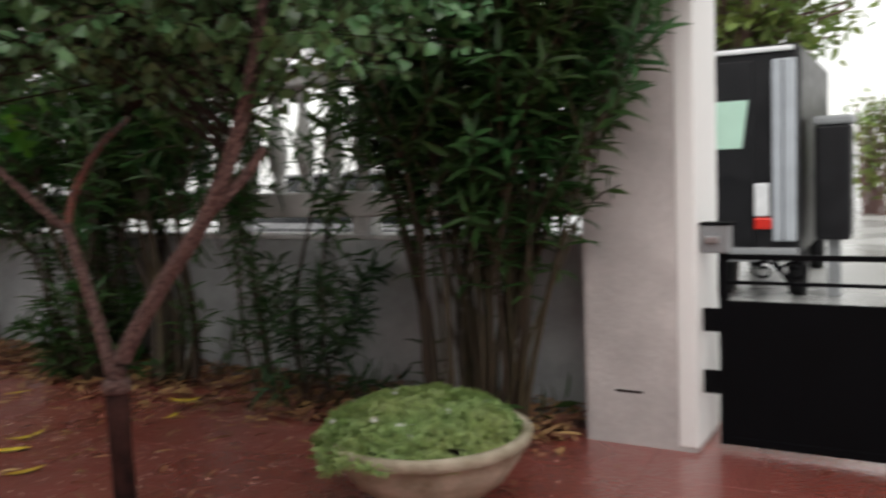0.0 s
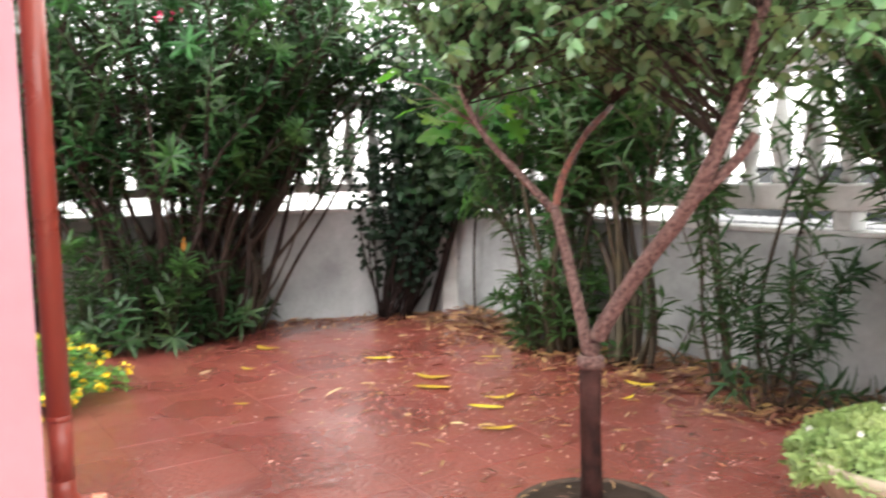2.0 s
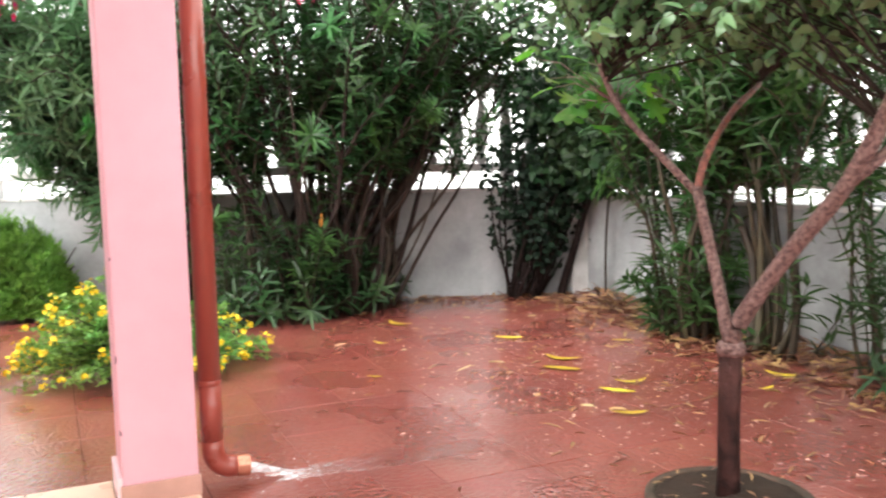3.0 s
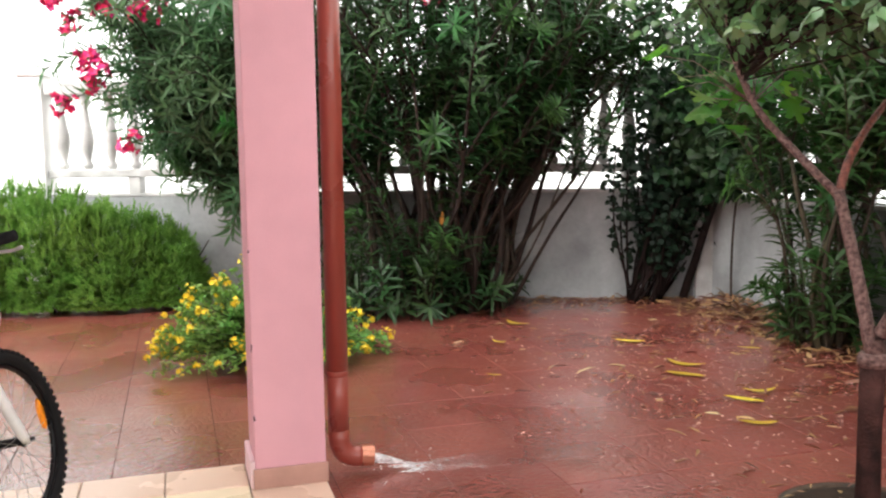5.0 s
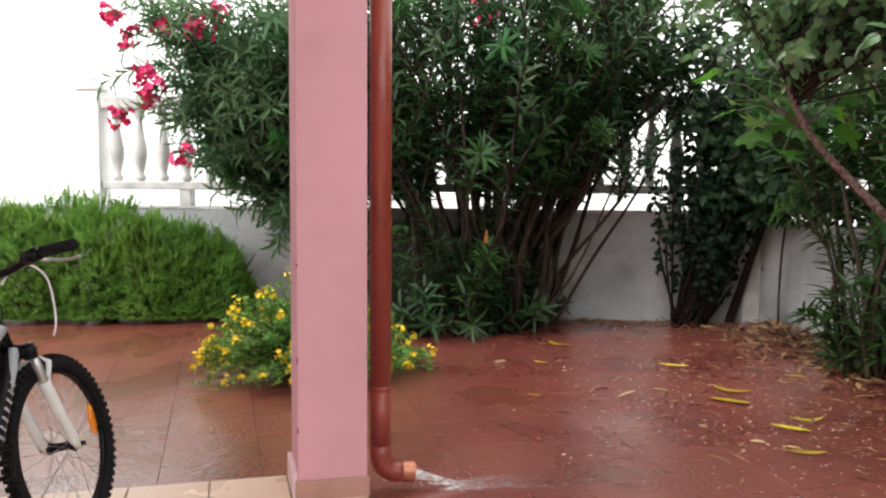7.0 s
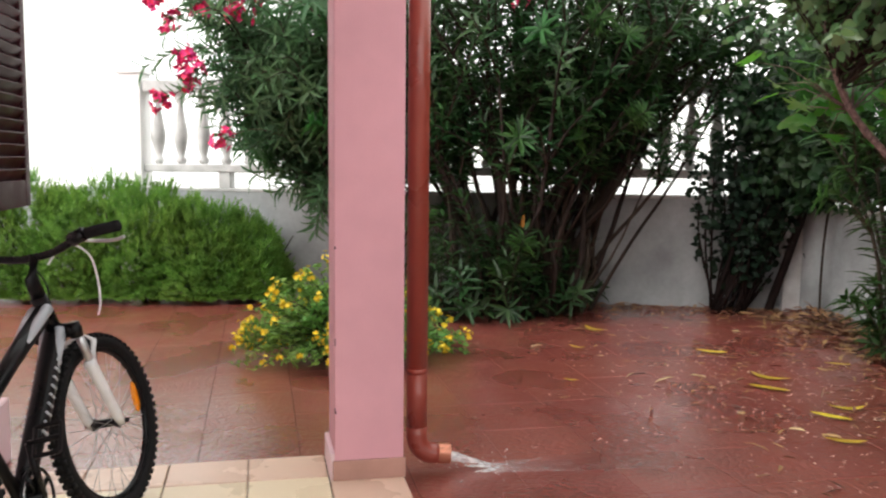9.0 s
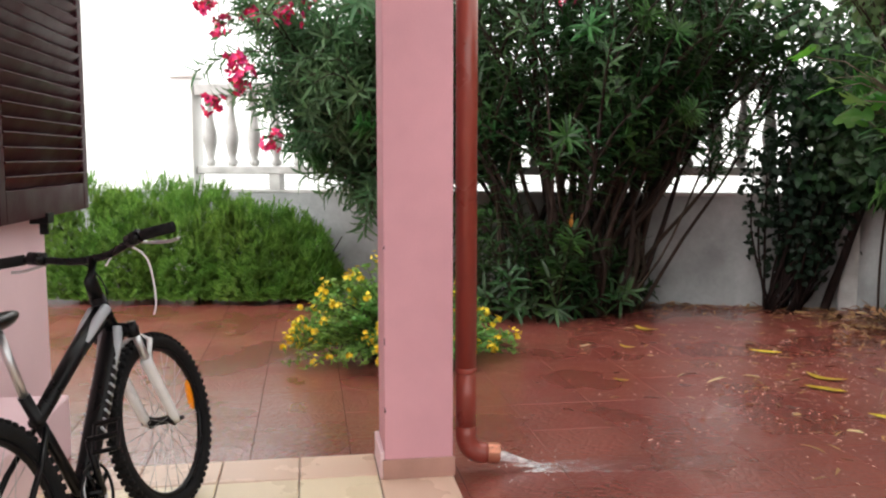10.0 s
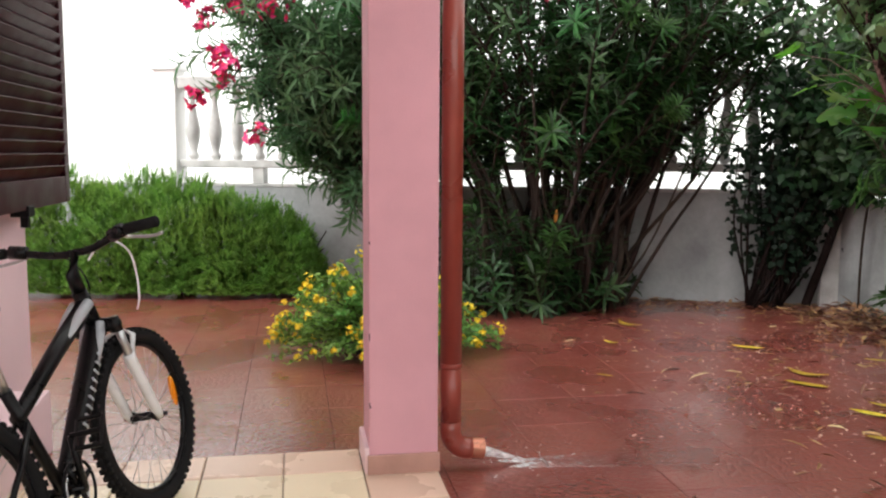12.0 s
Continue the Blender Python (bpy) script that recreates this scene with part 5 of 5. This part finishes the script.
# ---------------------------------------------------------------- fallen leaves
def fallen(x, y, turn, length, bend, group):
    me = bpy.data.meshes.new("fallen_leaf")
    verts, faces = [], []
    n = 8
    for i in range(n + 1):
        t = i / n * 2 - 1
        w = length * 0.13 * (1 - t * t) ** 0.7 + 0.001
        cx, cy = t * length / 2, bend * (1 - t * t) * length
        z = 0.006 + 0.010 * t * t
        verts += [(cx, cy - w, z + 0.004), (cx, cy, z), (cx, cy + w, z + 0.004)]
    for i in range(n):
        a = i * 3
        faces += [(a, a + 3, a + 4, a + 1), (a + 1, a + 4, a + 5, a + 2)]
    me.from_pydata(verts, [], faces)
    me.polygons.foreach_set("use_smooth", [True] * len(me.polygons))
    ob = put("fallen_leaf", me, M_LEAFYELLOW)
    ob.matrix_world = pose(x, y, 0.002, 0, 0, turn)
    return tagged(ob, "long yellow fallen leaf lying on wet paving", "leaf", group)


SPOTS = ((-6.58, 2.71), (-5.62, 3.21), (-4.91, 3.23), (-4.63, 3.04), (-4.04, 3.04), (-4.2, 3.26), (-3.67, 2.86), (-5.11, 3.87), (-3.88, 4.18), (-3.68, 3.83), (-5.94, 2.3), (-5.02, 1.91))
R = random.Random(31)
for i, (x, y) in enumerate(SPOTS):
    fallen(x, y, 62 + R.uniform(-35, 35), (0.24, 0.22, 0.26, 0.25, 0.22, 0.2, 0.2, 0.16, 0.24, 0.12, 0.12, 0.10)[i], R.uniform(-0.24, 0.24), "yellow leaves on the paving")


def litter(name, label, n, place, size, material, seed, lift):
    g = np.random.default_rng(seed)
    P = np.array([place(g) for _ in range(n)])
    P[:, 2] += g.uniform(0.004, lift, n)
    D = np.stack([g.normal(0, 1, n), g.normal(0, 1, n), g.normal(0, 0.12, n)], 1)
    N = np.stack([g.normal(0, 0.25, n), g.normal(0, 0.25, n), np.ones(n)], 1)
    ob = leaves(name, P, D, N, size[0] * g.uniform(0.5, 1.2, n), size[1] * g.uniform(0.6, 1.3, n), LANCE, material)
    return tagged(ob, label, "leaf litter", kind="stuff")


def by_back_wall(g):
    x = g.uniform(-6.9, -1.35)
    d = abs(g.normal(0, 0.36)) + 0.02
    return (x, 4.93 - 0.0482 * (x + 7.1) - d, max(0.0, 0.07 - 0.16 * d))


def by_street_wall(g):
    s = g.uniform(0.2, 4.2)
    d = abs(g.normal(0, 0.25)) + 0.02
    p = CORNER - LEFT_DIR * s + Vector((0.942, -0.335, 0)) * d
    return (p.x, p.y, 0.0)


def scattered(g):
    return (g.normal(-4.3, 1.3), g.normal(3.3, 0.75), 0.0)


def strewn(g):
    if g.uniform() < 0.5:
        return by_street_wall(g)
    return (g.uniform(-6.9, -3.0), g.uniform(1.9, 4.5), 0.0)


litter("leaf_litter", "brown and ochre leaf litter heaped along the wall", 2800, by_back_wall, (0.12, 0.026), M_LITTER, 41, 0.035)
litter("leaf_litter", "thin brown leaf litter below the oleander", 430, by_street_wall, (0.14, 0.024), M_LITTER, 42, 0.015)
litter("leaf_litter", "scattered thin brown leaves on wet paving", 420, scattered, (0.11, 0.015), M_LITTER, 43, 0.006)
litter("leaf_litter", "brown leaves and twigs on the soil round the trunk", 30, on_bed, (0.06, 0.014), M_LITTER, 45, 0.02)
litter("leaf_litter", "pale straw-coloured narrow leaves on wet paving", 70, strewn, (0.13, 0.013), M_STRAW, 46, 0.006)
litter("fallen_petals", "small pale petals scattered on wet paving", 1500, scattered, (0.030, 0.009), M_PETAL, 44, 0.006)


# ---------------------------------------------------------------- beyond the walls
def street_house():
    ob = thing("street_house", "white rendered house with terracotta roof across the street", "house")
    m = along(Vector((-16.6, -3.3, 0)), Vector((0.23, -0.973, 0)).normalized())
    part("wall", slab(0, 14, -9, 0, -0.1, 4.7, 0.02, m), M_HOUSE, ob)
    part("roof", slab(0.0, 14.4, -9.0, 0.35, 4.7, 4.92, 0.05, m), M_ROOF, ob)
    return ob


street_house()


def parked_car(x, y, turn, label):
    """A small hatchback: body with arches, glasshouse, wheels."""
    ob = thing("parked_car", label, "car", (x, y, -0.1))
    ob.rotation_euler = (0, 0, radians(turn))
    bm = bmesh.new()
    side = [(-2.0, 0.35), (-2.05, 0.7), (-1.95, 0.92), (-0.95, 1.0), (1.55, 1.02), (1.98, 0.95), (2.05, 0.6), (2.0, 0.32)]
    rows = []
    for yy, k in ((-0.86, 0.94), (-0.80, 1.0), (0.80, 1.0), (0.86, 0.94)):
        rows.append([bm.verts.new((a * k, yy, b if k == 1 else 0.35 + (b - 0.35) * 0.93)) for a, b in side])
    for r0, r1 in zip(rows, rows[1:]):
        for i in range(len(side)):
            j = (i + 1) % len(side)
            bm.faces.new((r0[i], r0[j], r1[j], r1[i]))
    bm.faces.new(rows[0])
    bm.faces.new(list(reversed(rows[-1])))
    bmesh.ops.recalc_face_normals(bm, faces=bm.faces)
    part("body", bm, M_CAR, ob)
    bm = bmesh.new()
    low = [bm.verts.new(p) for p in ((-1.0, -0.78, 1.0), (1.75, -0.78, 1.0), (1.75, 0.78, 1.0), (-1.0, 0.78, 1.0))]
    top = [bm.verts.new(p) for p in ((-0.25, -0.62, 1.44), (1.3, -0.62, 1.44), (1.3, 0.62, 1.44), (-0.25, 0.62, 1.44))]
    for i in range(4):
        j = (i + 1) % 4
        bm.faces.new((low[i], low[j], top[j], top[i]))
    bm.faces.new(list(reversed(low)))
    bm.faces.new(top)
    part("glasshouse", bm, M_GLASSDARK, ob, "dark car windows")
    part("roof", slab(-0.32, 1.36, -0.66, 0.66, 1.44, 1.48, 0.02), M_CAR, ob)
    for wx in (-1.28, 1.3):
        for wy in (-0.80, 0.80):
            tube("wheel", [(wx, wy - 0.09, 0.31), (wx, wy + 0.09, 0.31)], 0.31, M_RUBBER, ob, "", 24)
    return ob


parked_car(-3.9, 7.6, 177, "grey parked hatchback with dark windows in the street")


def van():
    """The tail of a dark van: doors, tapered pale window, light corner trim with lamps, roof rail."""
    ob = thing("parked_van", "dark parked van with pale mint rear window", "van", (-1.16, 9.3, -0.1))
    part("body", slab(-0.54, 0.40, 0, 3.6, 0.45, 2.55, 0.06), M_VAN, ob)
    part("roof_rail", slab(-0.54, 0.34, -0.06, -0.01, 2.47, 2.52, 0.015), M_WHITEPAINT, ob, "white roof edge")
    part("rear_door", slab(-0.50, -0.04, -0.03, 0.0, 0.55, 2.4, 0.01), M_VAN, ob)
    bm = slab(-0.46, -0.08, -0.045, -0.03, 1.55, 2.02)
    for v in bm.verts:
        if v.co.z < 1.7:
            v.co.x = -0.27 + (v.co.x + 0.27) * 0.68
    part("rear_window", bm, M_MINT, ob, "pale mint rear window")
    part("bumper", slab(-0.52, 0.38, -0.10, 0.02, 0.42, 0.56, 0.03), M_GREYPLASTIC, ob)
    part("pillar_trim", slab(0.14, 0.36, -0.05, 0.0, 0.62, 2.40, 0.02), M_GREYPAINT, ob, "silver-grey rear corner trim")
    part("trim_seam", slab(0.235, 0.25, -0.056, -0.05, 0.62, 2.40, 0.002), M_VAN, ob)
    lamp = part("tail_lamp", slab(-0.03, 0.13, -0.05, 0.0, 0.74, 0.86, 0.02), M_REDLAMP, ob, "red tail lamp")
    part("reversing_lamp", slab(-0.03, 0.11, -0.05, 0.0, 0.87, 1.20, 0.015), M_WHITEPAINT, lamp, "white reversing lamp")
    for wy in (0.6, 2.9):
        for k in (-0.5, 0.24):
            tube("wheel", [(k, wy, 0.34), (k + 0.15, wy, 0.34)], 0.34, M_RUBBER, ob, "", 24)
    return ob


van()
ob = thing("waste_bin", "dark grey wheeled waste bin standing in the street", "bin", (-0.50, 9.9, -0.1))
bm = slab(-0.17, 0.17, -0.25, 0.25, 0.6, 1.75, 0.03)
part("body", bm, M_VAN, ob)
part("lid", slab(-0.19, 0.19, -0.28, 0.28, 1.75, 1.84, 0.03), M_GREYPLASTIC, ob)
part("stand", slab(-0.06, 0.06, -0.1, 0.1, 0.0, 0.6, 0.01), M_GREYPLASTIC, ob)


def street_tree(x, y, h, r, seed, label):
    rng = random.Random(seed)
    ob = thing("street_tree", label, "tree", (x, y, -0.1))
    wood = [tube_data(smooth_path([(0, 0, 0), (0.1, 0, h * 0.3), (0.05, 0.1, h * 0.55)], 4), [0.16 - 0.008 * i for i in range(9)], 9)]
    P, D, N = [], [], []
    for i in range(120):
        a, q = rng.random() * 6.28, math.sqrt(rng.random())
        e = Vector((math.cos(a) * q * r, math.sin(a) * q * r, h * (0.55 + 0.45 * rng.random() * (1 - 0.4 * q))))
        s = Vector((0.06, 0.05, h * rng.uniform(0.3, 0.54)))
        wood.append(tube_data([s, s.lerp(e, 0.5) + Vector((0, 0, 0.15)), e], [0.04, 0.025, 0.008], 5))
        for k in range(26):
            p = s.lerp(e, rng.uniform(0.45, 1.05)) + Vector((rng.gauss(0, 0.16), rng.gauss(0, 0.16), rng.gauss(0, 0.14)))
            P.append(tuple(p))
            D.append((rng.gauss(0, 1), rng.gauss(0, 1), rng.gauss(-0.2, 0.5)))
            N.append((rng.gauss(0, 0.5), rng.gauss(0, 0.5), 1))
    v, f = merge(wood)
    pydata("trunk", v, f, M_BARK, ob, "", True)
    g = np.random.default_rng(seed)
    n = len(P)
    leaves("crown", P, D, N, g.uniform(0.12, 0.2, n), g.uniform(0.08, 0.13, n), OVATE, M_STREETLEAF, ob)


street_tree(-1.75, 10.8, 4.9, 1.7, 61, "yellow-green street tree beyond the gate")


def street_hedge():
    """A tall loose hedge far down the street."""
    rng = random.Random(71)
    ob = thing("street_hedge", "tall loose yellow-green hedge far down the street", "hedge", (0.9, 22.0, -0.1))
    P, D, N, wood = [], [], [], []
    for i in range(150):
        x, y = rng.uniform(-1.7, 3.2), rng.uniform(-0.5, 0.5)
        h = 2.5 + 0.35 * noise.noise(Vector((x * 1.3, 2, 0))) + rng.uniform(-0.3, 0.2)
        top = Vector((x + rng.gauss(0, 0.12), y + rng.gauss(0, 0.12), h))
        wood.append(tube_data([Vector((x, y, 0)), Vector((x, y, 0)).lerp(top, 0.5) + Vector((rng.gauss(0, 0.06), 0, 0)), top], [0.03, 0.022, 0.008], 5))
        for k in range(22):
            P.append(tuple(Vector((x, y, 0)).lerp(top, rng.uniform(0.22, 1.0)) + Vector((rng.gauss(0, 0.15), rng.gauss(0, 0.15), rng.gauss(0, 0.1)))))
            D.append((rng.gauss(0, 1), rng.gauss(0, 1), rng.gauss(-0.2, 0.5)))
            N.append((rng.gauss(0, 0.5), rng.gauss(0, 0.5), 1))
    v, f = merge(wood)
    tagged(pydata("branchwork", v, f, M_BARK, ob), kind="stuff")
    g = np.random.default_rng(71)
    leaves("foliage", P, D, N, g.uniform(0.14, 0.24, len(P)), g.uniform(0.09, 0.15, len(P)), OVATE, M_STREETLEAF, ob)


street_hedge()
street_tree(-7.2, 14.0, 3.4, 1.4, 62, "yellow-green street tree beyond the back wall")

# ---------------------------------------------------------------- pieces of the floors
ob = thing("paving", "wet red square concrete pavers with pressed fan pattern", "paving", kind="structure")
verts = [(-12.0, -6, 0), (6.0, -6, 0), (6.0, 4.4, 0), (-1.3, 4.85, 0), (-7.0, 5.1, 0)]
bed = pydata("mortar_bed", [(x, y, -0.0035) for x, y, _ in verts], [(0, 1, 2, 3, 4)], M_JOINT, ob)


def paver_mesh():
    bm = slab(-0.2306, 0.2306, -0.2306, 0.2306, -0.04, 0.0)
    bmesh.ops.bevel(bm, geom=[e for e in bm.edges if all(v.co.z > -0.01 for v in e.verts)], offset=0.0008, segments=1, affect="EDGES")
    me = bpy.data.meshes.new("paver")
    bm.to_mesh(me)
    bm.free()
    me.materials.append(M_PAVER)
    return me


PAVER = paver_mesh()
R = random.Random(77)
rest = []
inner = Vector((0.942, -0.335, 0))
for i in range(-18, 23):
    for j in range(-13, 12):
        x, y = -4.4075 + i * 0.465, -0.0475 + j * 0.465
        if PX + 0.1 < x < 2.1 and -1.5 < y < PY - 0.23:
            continue
        if (Vector((x, y, 0)) - CORNER).dot(inner) < -0.3 or y > 5.0 - 0.0482 * (x + 7.1) + 0.1 or x > 5.9:
            continue
        near = -7.9 < x < 0.6 and -1.3 < y < 5.1
        if near:
            o = new("paver", PAVER)
            o.parent = ob
            o.location = (x, y, R.uniform(-0.0006, 0.0006))
            o.rotation_euler = (R.gauss(0, 0.0008), R.gauss(0, 0.0008), R.choice((0, 1, 2, 3)) * math.pi / 2)
        else:
            rest.append((x, y))
data = []
for x, y in rest:
    data.append(([tuple(v.co + Vector((x, y, 0))) for v in PAVER.vertices], [tuple(p.vertices) for p in PAVER.polygons]))
v, f = merge(data)
tagged(pydata("far_pavers", v, f, M_PAVER, ob), kind="stuff")

# porch tiles: a rosy border row, beige field
xs = [PX, -3.55]
while xs[-1] < 2.0:
    xs.append(xs[-1] + 0.333)
ys = [PY, 0.285]
while ys[-1] > -1.35:
    ys.append(max(ys[-1] - 0.335, -1.42))
cache = {}
for i in range(len(xs) - 1):
    for j in range(len(ys) - 1):
        w, d = xs[i + 1] - xs[i], ys[j] - ys[j + 1]
        edge = i == 0 or j == 0
        key = (round(w, 3), round(d, 3), edge)
        if key not in cache:
            bm = slab(-w / 2 + 0.003, w / 2 - 0.003, -d / 2 + 0.003, d / 2 - 0.003, -0.03 if not edge else -0.055, 0)
            bmesh.ops.bevel(bm, geom=[e for e in bm.edges if all(v.co.z > -0.01 for v in e.verts)], offset=0.004, segments=1, affect="EDGES")
            me = bpy.data.meshes.new("tile")
            bm.to_mesh(me)
            bm.free()
            me.materials.append(M_TILEEDGE if edge else M_TILE)
            cache[key] = me
        o = new("tile", cache[key])
        o.parent = PORCH
        o.location = ((xs[i] + xs[i + 1]) / 2, (ys[j] + ys[j + 1]) / 2, PZ)
